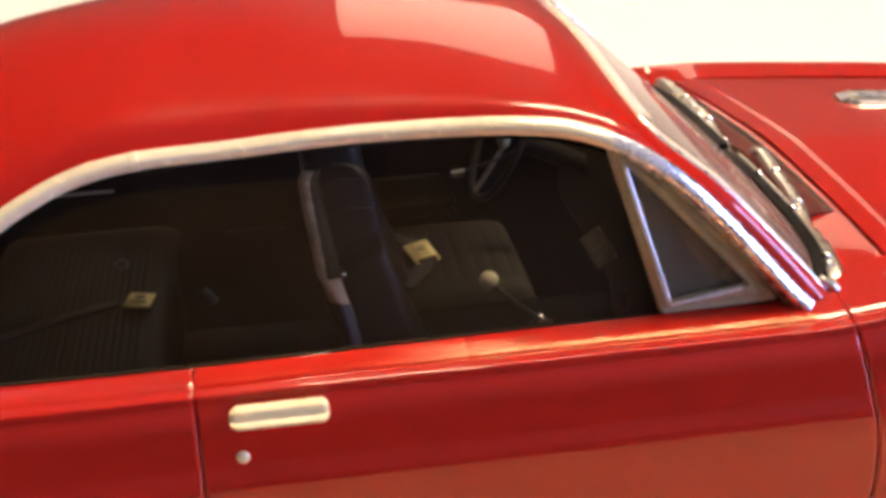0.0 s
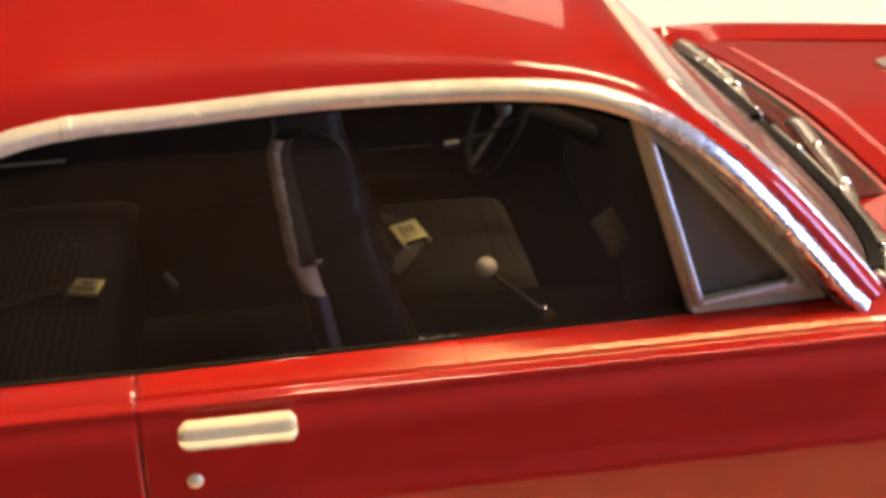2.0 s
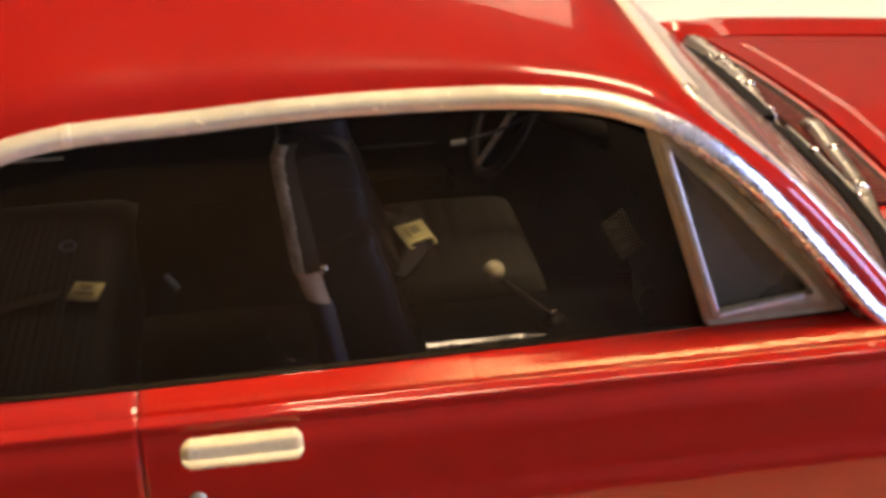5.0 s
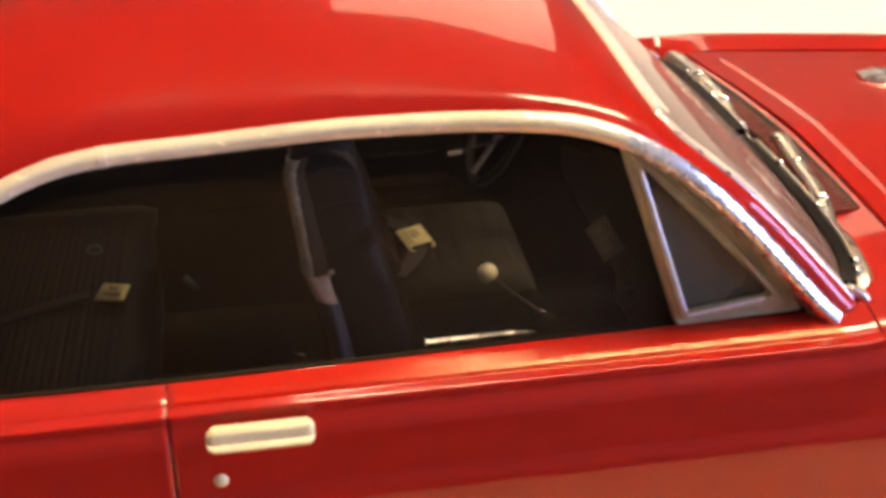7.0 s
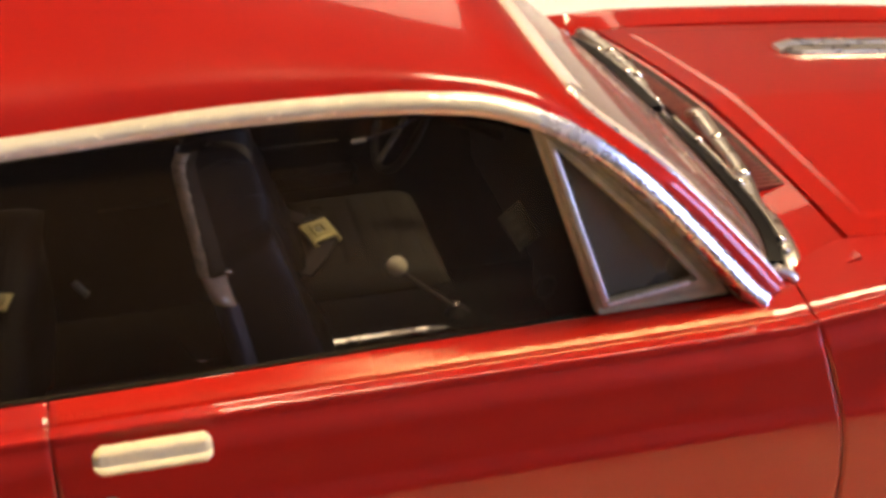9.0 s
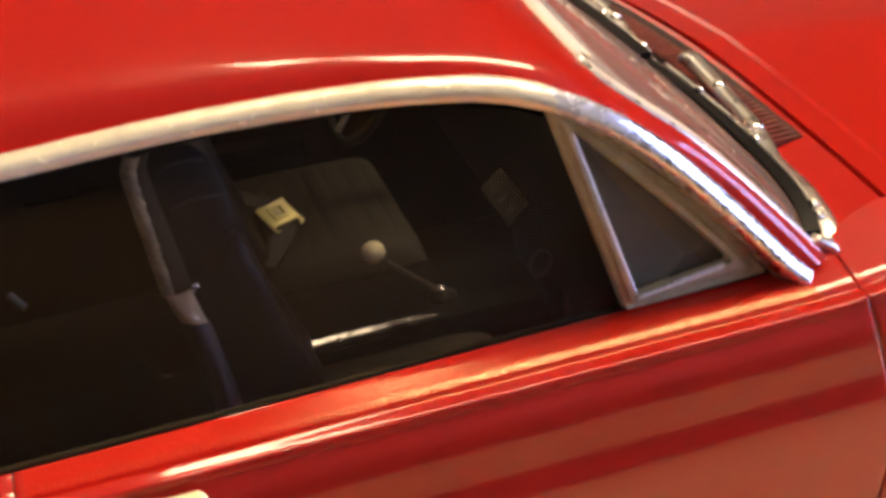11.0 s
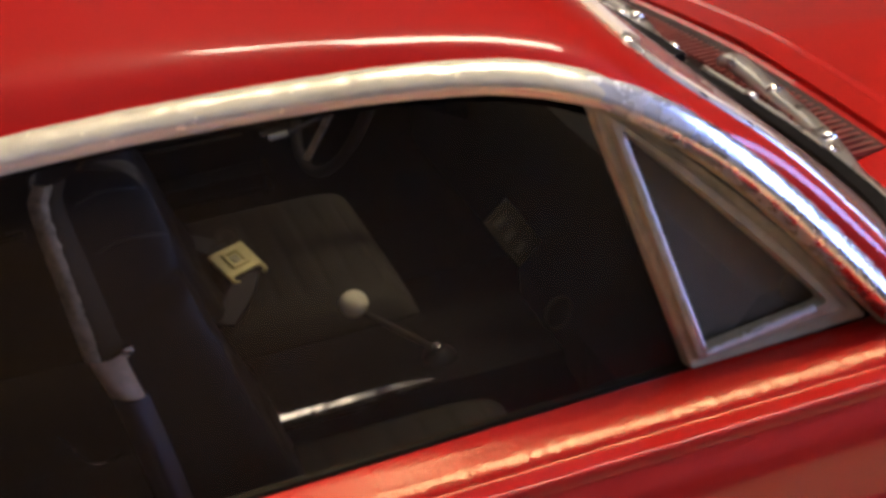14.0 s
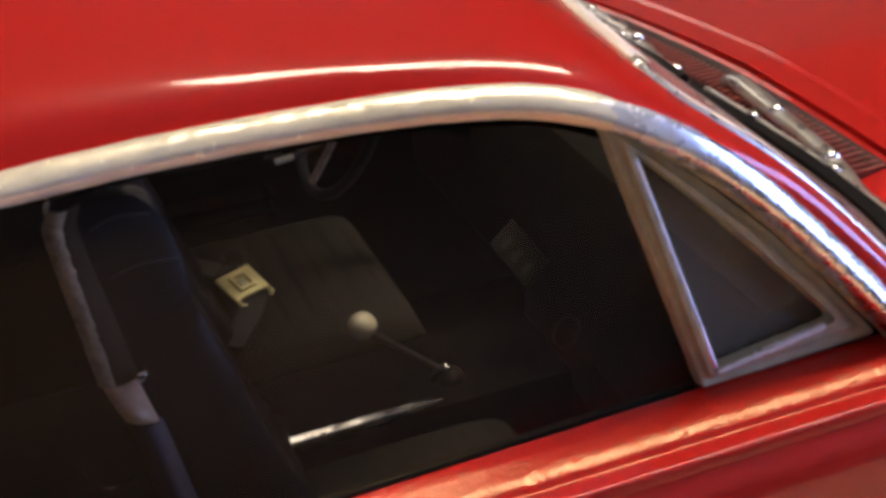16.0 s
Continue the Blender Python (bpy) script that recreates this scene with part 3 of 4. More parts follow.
grille = part("cowl_grille", sheet(lambda u, v: (grille_x(u, 0.34 + 0.90 * v), 0.34 + 0.90 * v, cowl_top(grille_x(u, 0.34 + 0.90 * v), 0.34 + 0.90 * v) + 0.0025), 4, 30, 0.004), GRILLE, cowl, "black-washed ribbed cowl grille")
rib_n = 56
for i in range(rib_n):
    y = 0.345 + 0.89 * i / (rib_n - 1)
    x0, x1 = grille_x(0.04, y), grille_x(0.96, y)
    zr = cowl_top((x0 + x1) / 2, y)
    part("rib", box((x0, y - 0.0035, zr + 0.002), (x1, y + 0.0035, zr + 0.0085)), RIB, grille, smooth=False)

# ---- windshield, pillars and trim ----
CORNER = Vector(roof_point(1.0, 0.20))
PILLAR = curve([(1.303, 0.045, 0.900), (1.190, 0.050, 1.030), (1.077, 0.065, 1.150), CORNER + Vector((0.040, -0.045, -0.045)), CORNER])


def HEADER(u):
    return Vector(roof_point(1.0, 0.20 + 0.30 * u)) + Vector((0.004, 0, -0.002))


for mirror in (False, True):
    def pillar_skin(u, v):
        x = 1.245 - 0.275 * u
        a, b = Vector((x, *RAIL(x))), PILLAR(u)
        join = u ** 5
        # rounded along the rail, nearly flat beside the windshield trim
        swell = (1 - (1 - v / 0.42) ** 2 if v < 0.42 else 1 - 1.9 * (v - 0.42) ** 2) * min(1.0, (1 - v) / 0.14) ** 0.5
        p = a.lerp(b, v) + Vector((0.0115, -0.0095, 0.0115)) * swell * (1 - join)
        return p.lerp(Vector(roof_point(1.0, 0.20 * v)), join)
    part("pillar", sheet(pillar_skin, 40, 22, 0.012, mirror), RED, car, "red windshield pillar")
    part("pillar_trim", sweep(PILLAR, ring(0.008, 0.007, 12), 40, up=(0.2, -1, 0.3), wobble=0.04, mirror=mirror), CHROME, car, "foil-covered windshield trim", sharp=120)
    def reflected_edge(u, v):
        # flat cream strip between the pillar trim and the glass: the white surroundings' reflection, painted
        if u < 0.62:
            p, q = PILLAR(u / 0.62), Vector((0.002, 0.034, 0.004))
        else:
            p, q = HEADER((u - 0.62) / 0.38), Vector((0.034, 0.016, -0.026))
        return p + q * v + Vector((0.004, 0, 0.004))
    if not mirror:
        part("reflected_edge_strip", sheet(reflected_edge, 60, 4, 0.004), CREAM, car)
    part("header_trim", sweep(HEADER, ring(0.005, 0.004, 12), 30, wobble=0.02, mirror=mirror), CREAM, car, sharp=120)

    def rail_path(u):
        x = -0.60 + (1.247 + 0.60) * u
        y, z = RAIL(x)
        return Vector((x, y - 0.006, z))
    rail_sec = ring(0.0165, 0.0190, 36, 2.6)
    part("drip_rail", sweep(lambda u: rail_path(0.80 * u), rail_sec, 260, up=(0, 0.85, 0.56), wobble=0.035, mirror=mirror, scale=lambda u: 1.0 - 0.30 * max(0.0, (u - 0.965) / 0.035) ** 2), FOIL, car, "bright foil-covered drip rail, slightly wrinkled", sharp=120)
    part("foil_lap", sweep(lambda u: rail_path(0.279 + 0.010 * u), [(a * 1.06, b * 1.06) for a, b in rail_sec], 8, up=(0, 0.85, 0.56), wobble=0.05, mirror=mirror), FOIL, car, "overlapping foil joint", sharp=120)
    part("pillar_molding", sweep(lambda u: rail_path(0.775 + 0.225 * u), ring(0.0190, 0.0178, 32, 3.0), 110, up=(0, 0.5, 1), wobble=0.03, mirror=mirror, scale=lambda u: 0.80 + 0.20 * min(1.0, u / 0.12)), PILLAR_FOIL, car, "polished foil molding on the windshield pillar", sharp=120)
    # the brown reflection on the molding's lower side, added as a tan strip
    part("molding_low_side", sweep(lambda u: rail_path(0.80 + 0.195 * u) + Vector((-0.0105, 0.010, -0.0105)), ring(0.0105, 0.0095, 12), 60, up=(0, 0.5, 1), wobble=0.08, mirror=mirror), DULL_FOIL, car, "tan foil strip for the brown reflection under the pillar molding", sharp=120)
    part("screen_trim", sweep(lambda u: base_point(0.5 * (1 - u)) + Vector((0.004, 0.0, 0.006)), ring(0.014, 0.011, 10), 60, wobble=0.05, mirror=mirror, scale=lambda u: 0.45 + 0.90 * u ** 3), CHROME, car, "chrome lower windshield trim", sharp=120)


# the trim's stout rounded end at each lower corner of the windshield
for mirror in (False, True):
    loop = [base_point(v) + Vector((0.014, 0.0, 0.008)) for v in (0.24, 0.17, 0.11, 0.06, 0.025)]
    loop += [base_point(0.0) + Vector((0.016, 0.004, 0.006)), PILLAR(0.0) + Vector((0.014, 0.002, 0.016)), PILLAR(0.06) + Vector((0.006, 0.004, 0.010))]
    part("corner_trim", sweep(curve(loop), ring(0.0165, 0.012, 14, 2.4), 60, wobble=0.08, mirror=mirror, scale=lambda u: 0.45 + 0.55 * min(1.0, 2.2 * u) - 0.35 * max(0.0, (u - 0.85) / 0.15)), CHROME, car, "stout chrome windshield corner trim", sharp=120)


def shield(u, v):
    b = base_point(v)
    w = abs(2 * v - 1)
    top = HEADER(1 - w / 0.96) if w < 0.96 else PILLAR(1 - (w - 0.96) * 0.5)
    t = Vector(top)
    if v > 0.5:
        t.y = 2 * MID - t.y
    p = b.lerp(t, u)
    return p


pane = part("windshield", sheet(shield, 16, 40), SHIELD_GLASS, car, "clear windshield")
pane.visible_shadow = False


# wipers: black blade in a chunky chrome holder, arm and pivot
def wiper(y0, y1, arm_points, clips):
    w = new("wiper")
    w.parent = car
    w.matrix_parent_inverse = Matrix.Translation(-car.location)
    tagged(w, label="chrome windshield wiper with a black blade")

    def line(u, dx, dz):
        y = y0 + (y1 - y0) * u
        b = base_point((y - 0.045) / (2 * (MID - 0.045)))
        return Vector((b.x + dx, y, b.z + dz + 0.006 * math.sin(math.pi * u)))
    part("blade", sweep(lambda u: line(u, -0.024, 0.024), [(-0.016, -0.014), (0.016, -0.014), (0.013, 0.013), (-0.013, 0.013)], 40, wobble=0.06, scale=lambda u: 1.05 - 0.5 * u), RUBBER, w, "black rubber blade")
    part("holder", sweep(lambda u: line(0.05 + 0.92 * u, 0.002, 0.020), ring(0.0065, 0.006, 8), 50, wobble=0.2), CHROME, w, sharp=120)
    path = curve(arm_points)
    part("arm", sweep(path, ring(0.013, 0.008, 10, 3.0), 40, wobble=0.10, scale=lambda u: 1.5 - 0.7 * u), CHROME, w, sharp=120)
    for u in clips:
        part("clip", ball(path(u) + Vector((0, 0, 0.004)), 0.014, (1.1, 0.8, 0.8), 12), PLATED, w)
    for u in (0.1, 0.42, 0.75):
        part("clip", ball(line(u, 0.002, 0.024), 0.010, (1.0, 1.3, 0.8), 10), PLATED, w)
    return w


wiper(0.07, 0.72, [(1.384, 0.715, 0.968), (1.388, 0.69, 0.972), (1.379, 0.56, 0.968), (1.371, 0.42, 0.960), (1.352, 0.30, 0.950), (1.325, 0.20, 0.940)], (0.30, 0.62, 0.93))
wiper(0.74, 1.34, [(1.322, 1.345, 0.960), (1.330, 1.30, 0.964), (1.340, 1.13, 0.968), (1.345, 1.00, 0.968), (1.335, 0.86, 0.962)], (0.40, 0.78))

# vent window: a triangular foil frame with its pane, and the drip channel inside it
V_LOW, V_TOP, V_TIP = Vector((0.944, 0.030, 0.902)), Vector((0.832, 0.066, 1.278)), Vector((1.200, 0.034, 0.904))
G_LOW, G_TOP, G_TIP = Vector((0.957, 0.030, 0.934)), Vector((0.874, 0.060, 1.222)), Vector((1.122, 0.032, 0.953))
for mirror in (False, True):
    vw = new("vent_window")
    vw.parent = car
    vw.matrix_parent_inverse = Matrix.Translation(-car.location)
    tagged(vw, label="triangular vent window in a foil-covered frame")

    def rounded(corners, radii, bow):
        """A closed loop round a triangle with rounded corners; the last side bows outwards."""
        pts = []
        for k in range(3):
            p, q = corners[k], corners[(k + 1) % 3]
            d = (q - p).normalized()
            for i in range(25):
                f = i / 24
                o = p + d * radii[k] + (q - p - d * (radii[k] + radii[(k + 1) % 3])) * f
                if k == 2:
                    o += Vector((0.73, -0.1, 0.68)) * bow * math.sin(math.pi * f) ** 0.8
                pts.append(o)
            e = (corners[(k + 2) % 3] - q).normalized()
            a0, a1 = pts[-1], q + e * radii[(k + 1) % 3]
            for i in range(1, 8):
                f = i / 8
                pts.append(a0.lerp(q, f).lerp(q.lerp(a1, f), f))
        return pts

    rim_out = rounded([V_TOP, V_LOW, V_TIP], (0.014, 0.010, 0.016), 0.017)
    rim_in = rounded([G_TOP, G_LOW, G_TIP], (0.010, 0.006, 0.014), 0.003)

    def frame_skin(u, v):
        """A low outer flange that steps up to a ridge round the glass, wrapped in rippled foil."""
        k = int(round(u * len(rim_out))) % len(rim_out)
        p = rim_out[k].lerp(rim_in[k], v)
        out = 0.005 * min(1.0, v / 0.12) ** 0.5 + 0.006 * min(1.0, max(0.0, (v - 0.42) / 0.16)) - 0.016 * max(0.0, (v - 0.90) / 0.10) - 0.012 * max(0.0, 1 - v / 0.06)
        out += 0.0018 * noise.noise(Vector((p.x * 70, p.z * 70, v * 1.2))) + 0.0008 * noise.noise(Vector((p.x * 210, p.z * 210, v * 3)))
        return p + Vector((0, -out, 0.25 * out))
    part("frame", sheet(frame_skin, len(rim_out), 18, 0.0, mirror, close_u=True), DULL_FOIL, vw, "wrinkled foil-covered frame")
    part("bead", sweep(curve([G_TOP + Vector((-0.002, -0.006, -0.004)), G_LOW + Vector((0.001, -0.006, 0.000))]), ring(0.0050, 0.0058, 10), 50, up=(0.3, -1, 0), wobble=0.05, mirror=mirror), SATIN, vw, "bright inner bead", sharp=120)
    part("sill_bead", sweep(curve([G_LOW + Vector((0.004, -0.008, -0.007)), G_LOW.lerp(G_TIP, 0.5) + Vector((0, -0.008, -0.006)), G_TIP + Vector((-0.012, -0.008, -0.006))]), ring(0.0055, 0.0050, 10), 60, wobble=0.35, mirror=mirror), PALE_FOIL, vw, sharp=120)
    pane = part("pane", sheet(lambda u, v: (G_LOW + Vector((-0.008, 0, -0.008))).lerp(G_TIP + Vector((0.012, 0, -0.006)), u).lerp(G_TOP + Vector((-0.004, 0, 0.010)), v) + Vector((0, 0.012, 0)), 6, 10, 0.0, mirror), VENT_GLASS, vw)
    pane.visible_shadow = False
    # black rubber seal along the inner belt edge
    part("window_seal", sweep(lambda u: Vector((-0.55 + 1.49 * u, SHOULDER(-0.55 + 1.49 * u)[0] + 0.014, SHOULDER(-0.55 + 1.49 * u)[1] - 0.004)), ring(0.006, 0.005, 8, 3.0), 50, mirror=mirror), SEAL, car, "dark grey rubber window seal")

# one curved clear side window behind each rail
for mirror in (False, True):
    def side_glass(u, v):
        x = -0.58 + (1.46 + 0.085 * (1 - v)) * u
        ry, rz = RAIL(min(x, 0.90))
        by = belt_y(x) + 0.012
        lo = 0.885
        return (x, by + (ry + 0.012 - by) * v ** 1.3, lo + (rz - lo) * v)
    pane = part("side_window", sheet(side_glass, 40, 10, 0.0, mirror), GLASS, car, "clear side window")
    pane.visible_shadow = False

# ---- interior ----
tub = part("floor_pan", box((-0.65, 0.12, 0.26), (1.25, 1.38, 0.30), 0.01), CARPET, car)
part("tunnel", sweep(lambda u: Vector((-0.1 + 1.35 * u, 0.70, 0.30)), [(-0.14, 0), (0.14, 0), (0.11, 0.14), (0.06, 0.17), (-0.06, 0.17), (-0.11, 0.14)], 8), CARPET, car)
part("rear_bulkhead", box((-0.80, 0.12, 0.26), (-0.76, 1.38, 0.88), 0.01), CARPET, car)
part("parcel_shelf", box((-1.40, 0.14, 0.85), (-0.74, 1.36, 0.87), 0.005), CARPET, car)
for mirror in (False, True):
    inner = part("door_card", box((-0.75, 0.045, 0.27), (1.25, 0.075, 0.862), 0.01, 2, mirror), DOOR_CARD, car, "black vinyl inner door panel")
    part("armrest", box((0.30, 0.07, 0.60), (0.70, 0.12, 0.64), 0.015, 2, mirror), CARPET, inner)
    part("trim_strip", box((0.38, 0.074, 0.706), (0.675, 0.080, 0.712), 0, 2, mirror), PLATED, inner)
    part("handle", box((0.71, 0.075, 0.700), (0.748, 0.095, 0.712), 0.003, 2, mirror), PLATED, inner, "chrome inner door handle")
    part("window_crank", box((0.178, 0.075, 0.601), (0.212, 0.092, 0.611), 0.003, 2, mirror), PLATED, inner, "chrome window crank")
    part("trim_strip", box((0.03, 0.074, 0.585), (0.215, 0.080, 0.590), 0, 2, mirror), PLATED, inner)
    part("trim_strip", box((-0.48, 0.074, 0.745), (-0.27, 0.080, 0.753), 0, 2, mirror), SILVER, inner)

dash = part("dashboard", sweep(lambda u: Vector((1.13, 0.10 + 1.30 * u, 0.78)), [(-0.10, -0.16), (0.20, -0.2), (0.20, 0.12), (0.08, 0.165), (-0.05, 0.150), (-0.10, 0.09)], 30, up=(0, 0, 1)), DASH, car, "black dashboard")
stack = part("instrument_pod", box((1.06, 0.60, 0.40), (1.16, 0.90, 0.80), 0.012), DASH, car)


P_A, P_B, P_C, P_D = Vector((0.991, 0.750, 0.790)), Vector((0.933, 0.715, 0.772)), Vector((0.961, 0.631, 0.722)), Vector((1.019, 0.666, 0.740))
radio = part("control_plate", plate([P_A, P_B, P_C, P_D], 0.006, 0.002), PLATE_DARK, stack, "dark metal control plate with three rows of small marks")
for k in (-1, 0, 1):
    c = P_A.lerp(P_C, 0.5).lerp(P_B.lerp(P_D, 0.5), 0.5) + (P_A - P_D + P_B - P_C) * 0.14 * k - (P_A - P_B + P_D - P_C) * 0.06
    e, f = (P_A - P_B) * 0.2, (P_A - P_D) * 0.05
    lift = Vector((-0.2, -0.7, 0.68)) * 0.008
    part("mark", plate([c + e + f + lift, c - e + f + lift, c - e - f + lift, c + e - f + lift], 0.003), SEAT_BUTTON, radio)
badge = part("round_dial", sweep(lambda u: Vector((1.0, 0.565, 0.665)) + Vector((0.022 * math.cos(2 * math.pi * u), 0.012 * math.sin(2 * math.pi * u), 0.021 * math.sin(2 * math.pi * u + 0.5))), ring(0.0038, 0.0038, 6), 28, up=(1, 0, 0), ends=False, wobble=0.5), SEAT_BUTTON, stack)

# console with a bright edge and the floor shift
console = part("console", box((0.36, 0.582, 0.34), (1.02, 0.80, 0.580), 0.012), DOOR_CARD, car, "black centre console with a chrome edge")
part("edge_trim", sweep(lambda u: Vector((0.43 + 0.36 * u, 0.587 + 0.004 * u, 0.586)), [(-0.0090, -0.004), (0.0090, -0.004), (0.0076, 0.0050), (-0.0076, 0.0050)], 60, wobble=0.22, scale=lambda u: 1.0 - 0.85 * max(0.0, (u - 0.86) / 0.14)), PLATED, console, "chrome console edge")
part("lower_trim", sweep(lambda u: Vector((0.43 + 0.26 * u, 0.578, 0.574)), ring(0.002, 0.0022, 6), 20, wobble=0.2), PLATED, console)
part("stud", ball((0.584, 0.575, 0.590), 0.008, seg=10), PLATED, console)
shift = new("gear_shift")
shift.parent = car
shift.matrix_parent_inverse = Matrix.Translation(-car.location)
tagged(shift, label="chrome floor shift lever with a round ivory knob")
part("knob", ball((0.697, 0.692, 0.699), 0.0240, (1.0, 1, 0.94), 28), IVORY, shift, "ivory knob")
part("lever", sweep(curve([(0.703, 0.690, 0.686), (0.760, 0.674, 0.640), (0.819, 0.657, 0.592)]), ring(0.0055, 0.0055, 8), 16), GRAPHITE, shift)
part("collar", ball((0.819, 0.657, 0.600), 0.0105, (1, 1, 0.7), 12), PLATED, shift)
part("boot", sheet(lambda u, v: (0.822 + (0.030 - 0.022 * v) * math.cos(2 * math.pi * u), 0.657 + (0.030 - 0.022 * v) * math.sin(2 * math.pi * u), 0.579 + 0.020 * v ** 0.7), 20, 6, close_u=True), RUBBER, shift, "black rubber boot")


# seats
def cushion(lo, hi, crown, bulge, name, parent, mat, pleats=0):
    """A padded cushion with rounded edges and sewn pleats that run across."""
    def fn(u, v):
        a, b = 2 * u - 1, 2 * v - 1
        x = lo[0] + (hi[0] - lo[0]) * u
        y = lo[1] + (hi[1] - lo[1]) * v
        edge = (1 - abs(a) ** 8) * (1 - abs(b) ** 8)
        z = hi[2] - 0.05 + 0.05 * edge ** 0.5 + crown * (1 - a * a) * (1 - b * b)
        if pleats and abs(b) < 0.72 and abs(a) < 0.8:
            z -= 0.0032 * (0.5 + 0.5 * math.cos(pleats * math.pi * (a + 1))) ** 4
        return (x, y, z)
    bm = sheet(fn, 90, 40)
    thicken(bm, 0.05)
    ob = part(name, bm, mat, parent)
    part("base", box((lo[0] + 0.01, lo[1] + 0.01, lo[2]), (hi[0] - 0.015, hi[1] - 0.01, hi[2] - 0.05), 0.02), mat, parent)
    return ob


LEAN = 0.26
BACK = by_x([(0.50, 0.330, 0.560), (0.60, 0.318, 0.538), (0.68, 0.305, 0.505), (0.76, 0.292, 0.474), (0.83, 0.280, 0.454), (0.885, 0.272, 0.430), (0.92, 0.268, 0.424), (0.97, 0.262, 0.422), (1.02, 0.256, 0.416), (1.06, 0.252, 0.402), (1.085, 0.252, 0.378), (1.102, 0.262, 0.335)])


def front_seat(y0, y1, top_cushion, mirror_side):
    seat = new("front_seat")
    seat.parent = car
    seat.matrix_parent_inverse = Matrix.Translation(-car.location)
    tagged(seat, label="black vinyl bucket seat with a silver side trim")
    yc, hw = (y0 + y1) / 2, (y1 - y0) / 2

    def back(u, v):
        z = 0.50 + 0.602 * (1 - (1 - v) ** 1.6)
        r, f = BACK(z)
        k = 1 - 0.10 * max(0, (z - 0.95) / 0.2) ** 2 - 0.5 * max(0, (z - 1.06) / 0.035) ** 2 * 0.3
        a, b = ring(1, 1, 48, 4.5)[int(round(u * 48)) % 48]
        x, y = (r + f) / 2 + (f - r) / 2 * a, yc + hw * k * b
        lean_in = LEAN * max(0.0, z - 0.62)
        inner = b if not mirror_side else -b
        if inner > 0 and v > 0.6:
            z -= 0.055 * inner ** 2 * ((v - 0.6) / 0.4) ** 1.5
        if (b < 0) != mirror_side:
            y += (lean_in if b < 0 else -lean_in) * abs(b)
            brk = 0.905 + 0.030 * a
            puff = 0.011 * min(1.0, max(0.0, (brk - z) / 0.025)) - 0.009 * math.exp(-((z - brk) / 0.009) ** 2)
            y -= (puff if b < 0 else -puff) * min(1.0, abs(b) * 1.2)
            if a > 0:
                x += 0.010 * a * min(1.0, max(0.0, (brk - z) / 0.03)) * max(0.0, 1 - (brk - z) / 0.25)
        # sewn bolsters and cross pleats on the front
        if a > 0.6 and abs(b) < 0.8:
            x -= 0.012 * (1 - abs(b)) + 0.005 * (0.5 + 0.5 * math.cos((z - 0.5) * 2 * math.pi / 0.075)) ** 8
        return (x, y, z)
    bm = sheet(back, 48, 110, close_u=True)
    for edge_row in (0, 110):
        bm.verts.ensure_lookup_table()
        bm.faces.new([bm.verts[i * 111 + edge_row] for i in range(48)])
    part("backrest", bm, SEAT_BACK, seat)
    side = y0 - 0.004 if not mirror_side else y1 + 0.004
    tx = 1 if not mirror_side else -1

    def trim(u, v):
        z = 1.106 - 0.240 * u
        r, f = BACK(z)
        w = 0.042 + 0.012 * u
        bend = math.sin(math.pi * (0.15 + 0.85 * v))
        chip = 0.0008 * noise.noise(Vector((u * 60, v * 3, 5.0)))
        return (r - 0.006 + chip + w * v, side + tx * (LEAN * max(0.0, z - 0.62) - 0.006 - 0.018 * bend), z - 0.004 * v)
    strip = part("side_trim", sheet(trim, 40, 10, 0.006), GUNMETAL, seat, "dark polished side trim with its lit edge in silver")

    # the trim's highlight, laid over it as a brighter strip
    def lit_trim(u, v):
        w = (0.60 - 0.20 * u + 0.05 * noise.noise(Vector((u * 20, 1.0, 2.0))) + 0.03 * noise.noise(Vector((u * 150, 4.0, 2.0)))) * v
        p = Vector(trim(u, w))
        return p + Vector((-0.0016, -0.0016 * tx, 0))
    part("edge", sheet(lit_trim, 90, 5), TRIM_EDGE, strip, "silver strip for the trim's lit edge")

    # cream here and dark on the arm below paint the bar's fading reflection
    def cover(u, v):
        # a rounded plate that carries the trim's line on below the hinge
        z = 0.868 - 0.050 * u
        r, f = BACK(z)
        w = 0.050 - 0.006 * u
        puff = math.sin(math.pi * (0.1 + 0.8 * v)) * (0.2 + 0.8 * math.sin(math.pi * (0.08 + 0.80 * u)))
        return (r - 0.006 + 0.014 * u + w * v, side + tx * (LEAN * max(0.0, z - 0.62) - 0.002 - 0.026 * puff - 0.026 * u), z - 0.010 * v)
    part("hinge_cover", sheet(cover, 14, 12, 0.006), HINGE_CREAM, seat, "hinge cover with a lamp's reflection painted cream")
    r0, f0 = BACK(0.87)
    part("hinge_pin", ball((r0 + 0.050, side + tx * (LEAN * 0.25 - 0.022), 0.872), 0.011, seg=12), PLATED, seat)
    for zs, x0, x1 in ((1.062, 0.05, -0.012), (0.995, 0.055, -0.006), (0.885, 0.075, 0.0)):
        def piping(u):
            z = zs + 0.010 * math.sin(math.pi * u)
            r1, f1 = BACK(z)
            x = r1 + x0 + (f1 + x1 - r1 - x0) * u
            return Vector((x, side + tx * (LEAN * (z - 0.62) + 0.001 + 0.012 * u ** 5), z))
        part("piping", sweep(piping, ring(0.0022, 0.0022, 6), 20), PIPING, seat)

    def lower(u, v):
        z = 0.820 - 0.28 * u
        r, f = BACK(z)
        return (r + 0.008 + 0.048 * v, side + tx * (LEAN * max(0.0, z - 0.62) - 0.022 * math.sin(math.pi * v) - 0.002 - 0.026 * (1 - u) ** 2), z - 0.010 * v)
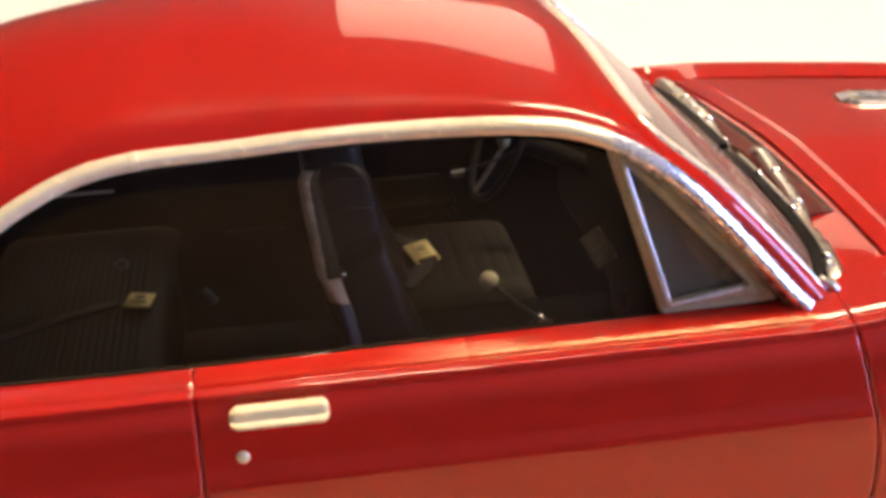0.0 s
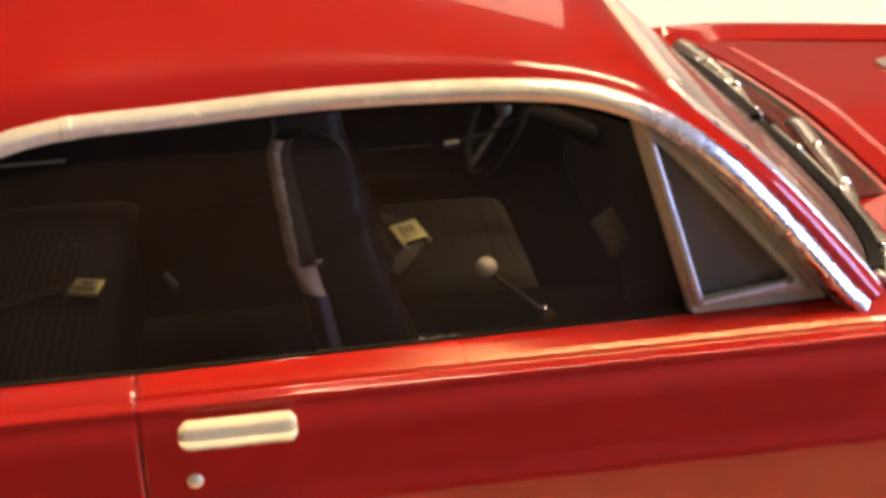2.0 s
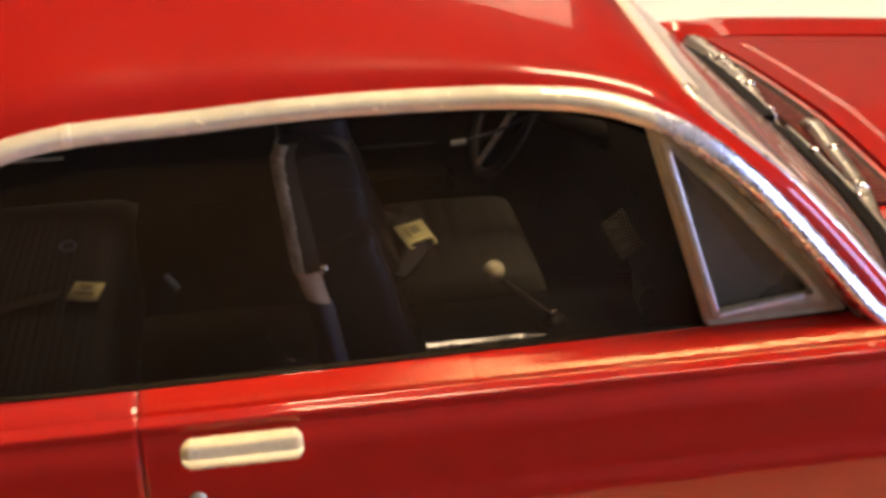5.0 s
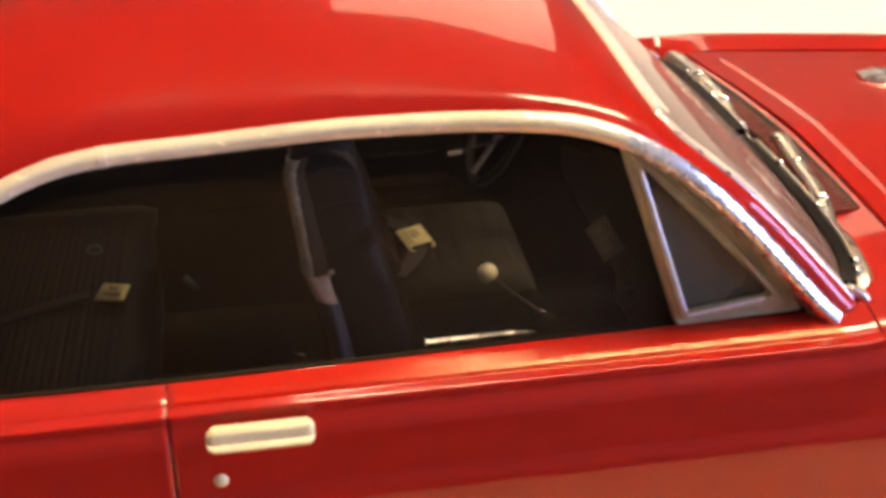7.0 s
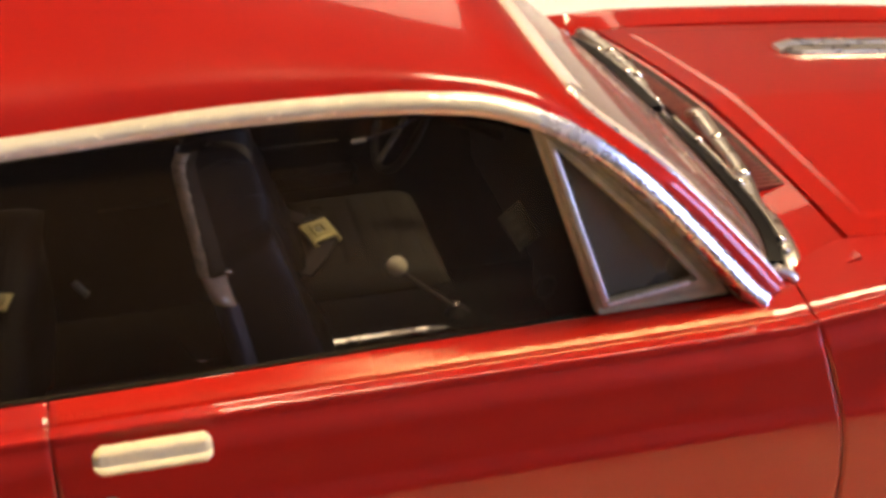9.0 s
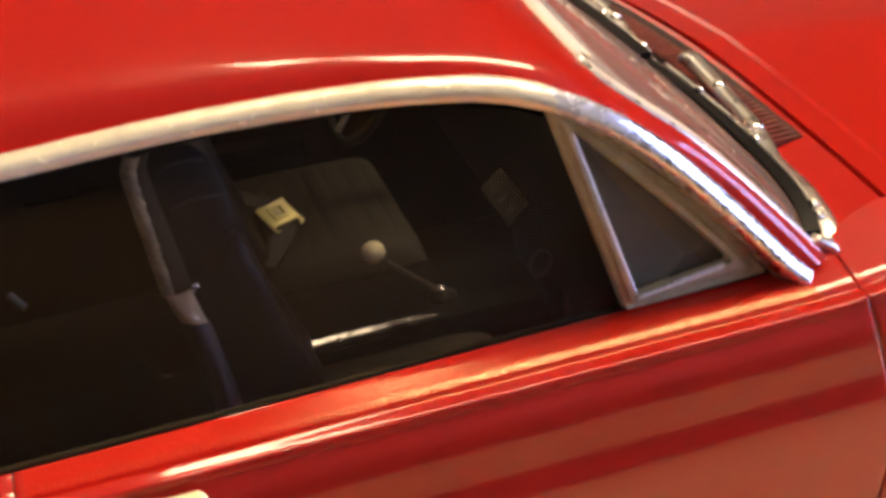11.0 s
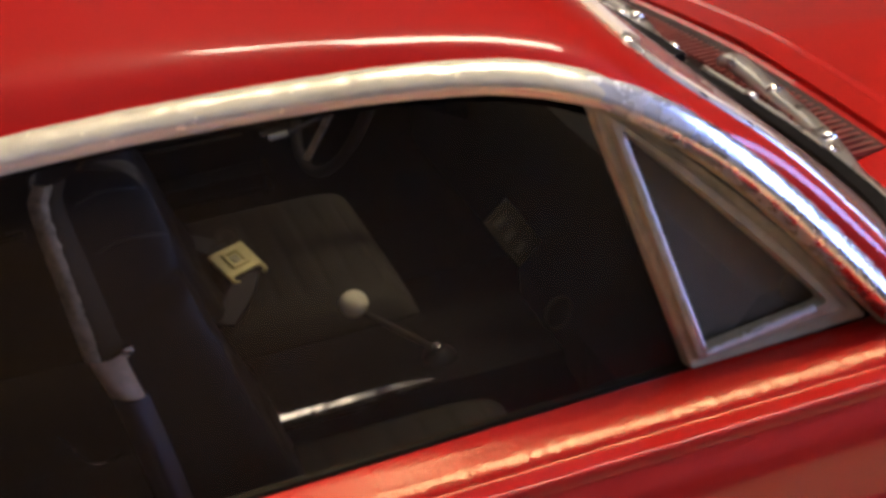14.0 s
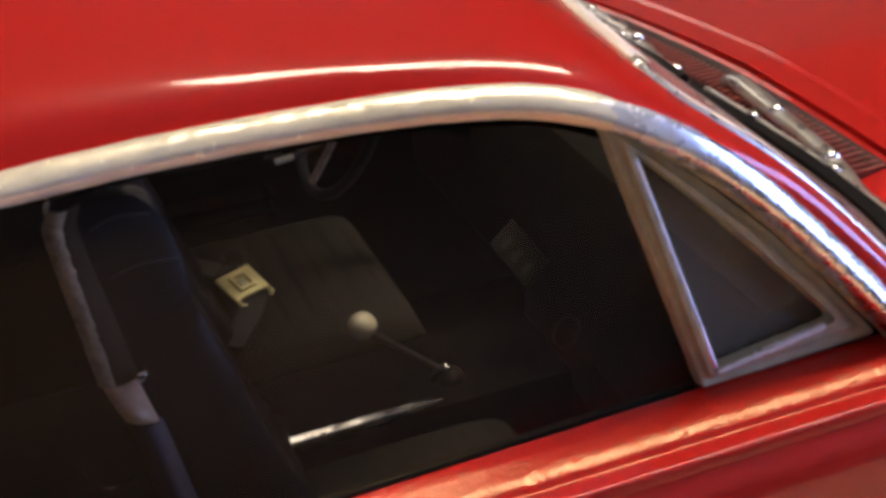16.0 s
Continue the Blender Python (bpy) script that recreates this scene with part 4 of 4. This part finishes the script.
    part("hinge_arm", sheet(lower, 20, 10), POLISHED, seat)
    cushion((0.42, y0 - 0.14 if not mirror_side else y0 - 0.03, 0.34), (0.84 if mirror_side else 0.90, y1 - 0.06 if not mirror_side else y1 + 0.12, top_cushion), 0.012, 0, "cushion", seat, SEAT, 9)
    return seat


front_seat(0.40, 0.665, 0.542, False)
front_seat(0.84, 1.17, 0.625, True)

rear = new("rear_bench")
rear.parent = car
rear.matrix_parent_inverse = Matrix.Translation(-car.location)
tagged(rear, label="charcoal vinyl rear bench seat with sewn pleats")
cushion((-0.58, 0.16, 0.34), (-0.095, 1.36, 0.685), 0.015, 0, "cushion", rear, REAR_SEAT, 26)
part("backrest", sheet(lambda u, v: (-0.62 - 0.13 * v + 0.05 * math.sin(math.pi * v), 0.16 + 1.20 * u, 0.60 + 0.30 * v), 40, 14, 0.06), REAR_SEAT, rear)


def belt(points, width, name_parent):
    path = curve(points)
    return part("strap", sweep(path, [(-width / 2, -0.003), (width / 2, -0.003), (width / 2, 0.003), (-width / 2, 0.003)], 30), BLACK, name_parent, "black webbing strap")


def buckle(c, turn, lean, hooks):
    """An etched seat-belt buckle: a plate with a square window and two hooks."""
    top = new("seat_belt")
    top.parent = car
    top.matrix_parent_inverse = Matrix.Translation(-car.location)
    tagged(top, label="black lap belt with a pale metal buckle")
    m = Matrix.Translation(c) @ Euler((lean, 0, turn)).to_matrix().to_4x4()

    def put(name, bm, mat):
        bmesh.ops.transform(bm, matrix=m, verts=bm.verts)
        return part(name, bm, mat, top)
    put("buckle_plate", box((-0.037, -0.032, -0.003), (0.037, 0.032, 0.003), 0.002), BRASS)
    for lo, hi in (((-0.018, -0.020, 0.003), (0.018, -0.013, 0.009)), ((-0.018, 0.013, 0.003), (0.018, 0.020, 0.009)), ((-0.018, -0.013, 0.003), (-0.011, 0.013, 0.009)), ((0.011, -0.013, 0.003), (0.018, 0.013, 0.009))):
        put("buckle_rim", box(lo, hi, 0.001), BRASS)
    put("button", box((-0.0075, -0.009, 0.001), (0.0075, 0.009, 0.006), 0.001), SILVER)
    for sx in (-1, 1) if hooks else ():
        put("hook", sweep(curve([(sx * 0.031, -0.030, 0), (sx * 0.034, -0.043, 0), (sx * 0.027, -0.050, 0)]), ring(0.004, 0.004, 6), 10), BRASS)
    if hooks:
        put("bail", sweep(curve([(-0.020, 0.032, 0), (-0.024, 0.042, 0.003), (0.0, 0.048, 0.004), (0.020, 0.043, 0.003), (0.016, 0.032, 0)]), ring(0.003, 0.003, 6), 20), GRAPHITE)
    return top


b1 = buckle((0.560, 0.992, 0.662), radians(24), radians(20), True)
belt([(0.500, 0.84, 0.630), (0.545, 0.90, 0.640), (0.572, 0.958, 0.648)], 0.045, b1)
belt([(0.540, 1.030, 0.668), (0.500, 1.09, 0.664), (0.43, 1.20, 0.645)], 0.045, b1)
part("loop", sweep(lambda u: Vector((0.562 + 0.020 * math.cos(2 * math.pi * u), 1.062 + 0.014 * math.sin(2 * math.pi * u), 0.676 + 0.010 * math.sin(2 * math.pi * u))), ring(0.0032, 0.0032, 8), 28, ends=False), GRAPHITE, b1, "dark wire loop on the belt")
b2 = buckle((-0.166, 0.748, 0.712), radians(80), radians(4), False)
belt([(-0.22, 0.745, 0.712), (-0.34, 0.71, 0.704), (-0.50, 0.64, 0.695)], 0.035, b2)
part("tongue", sweep(curve([(-0.022, 1.0, 0.606), (-0.010, 0.995, 0.592), (0.006, 0.985, 0.574)]), ring(0.006, 0.011, 12, 3.0), 14, up=(0.4, -0.6, 0.7)), SILVER, b2, "pale belt tongue")
part("loop", sweep(lambda u: Vector((-0.228 + 0.017 * math.cos(2 * math.pi * u), 1.0 + 0.013 * math.sin(2 * math.pi * u), 0.702 + 0.006 * math.sin(2 * math.pi * u))), ring(0.0026, 0.0026, 6), 24, ends=False), POLISHED, b2)
part("loop", sweep(curve([(0.200, 0.70, 0.590), (0.214, 0.69, 0.575), (0.226, 0.668, 0.562), (0.244, 0.646, 0.556), (0.268, 0.640, 0.560), (0.290, 0.645, 0.566)]), ring(0.0022, 0.0022, 6), 24, wobble=0.5), PLATED, b2)

# steering wheel
wheel = new("steering_wheel")
wheel.parent = car
wheel.matrix_parent_inverse = Matrix.Translation(-car.location)
tagged(wheel, label="black steering wheel with thin chrome spokes")
HUB = Vector((0.805, 1.05, 0.955))
AX = Vector((-math.cos(radians(27)), 0, math.sin(radians(27))))
UPW = Vector((math.sin(radians(27)), 0, math.cos(radians(27))))
SIDEW = Vector((0, 1, 0))
part("rim", sweep(lambda u: HUB + (UPW * math.cos(2 * math.pi * u) + SIDEW * math.sin(2 * math.pi * u)) * 0.185, ring(0.010, 0.010, 10), 60, up=AX, ends=False), SEAT, wheel)
# three like spokes; the upper two are blackened so they read as unlit
for a in (90, 210, 330):
    d = UPW * math.cos(radians(a + 90)) + SIDEW * math.sin(radians(a + 90))
    part("spoke", sweep(curve([HUB - AX * 0.02, HUB + d * 0.09 - AX * 0.012, HUB + d * 0.18]), ring(0.011, 0.005, 8), 12, up=AX), BRUSHED if a == 90 else DASH, wheel)
part("hub", ball((0.804, 1.04, 0.948), 0.026, (0.8, 1, 1.3), 18), SILVER, wheel, "pale metal horn button")
part("stalk_knob", sweep(curve([(0.658, 1.02, 0.867), (0.692, 1.02, 0.870)]), ring(0.006, 0.006, 8), 6), SILVER, wheel, "pale stalk tip")
part("stalk", sweep(curve([(0.692, 1.02, 0.869), (0.78, 1.035, 0.885), (0.84, 1.05, 0.905)]), ring(0.004, 0.004, 6), 8), BLACK, wheel)
part("column_switch", ball((0.865, 1.05, 0.907), 0.012, (0.8, 1, 1.2), 12), POLISHED, wheel, "small metal switch on the column")
part("column", rod(HUB - AX * 0.03, HUB - AX * 0.28, 0.028), DASH, wheel)

# ---- wheels under the body ----
for wx in (2.0, -1.12):
    for side in (0, 1):
        wy = 0.06 if side == 0 else 2 * MID - 0.06
        w = new("wheel")
        w.parent = car
        w.matrix_parent_inverse = Matrix.Translation(-car.location)
        part("tyre", sheet(lambda u, v: (wx + (0.25 + 0.065 * math.sin(math.pi * min(max(v, 0), 1)) ** 0.35) * math.cos(2 * math.pi * u), wy + 0.19 * (v - 0.5), 0.315 + (0.25 + 0.065 * math.sin(math.pi * v) ** 0.35) * math.sin(2 * math.pi * u)), 40, 12, close_u=True), RUBBER, w)
        part("rim", rod((wx, wy - 0.07, 0.315), (wx, wy + 0.07, 0.315), 0.26, 0.26, 32), PLATED, w)
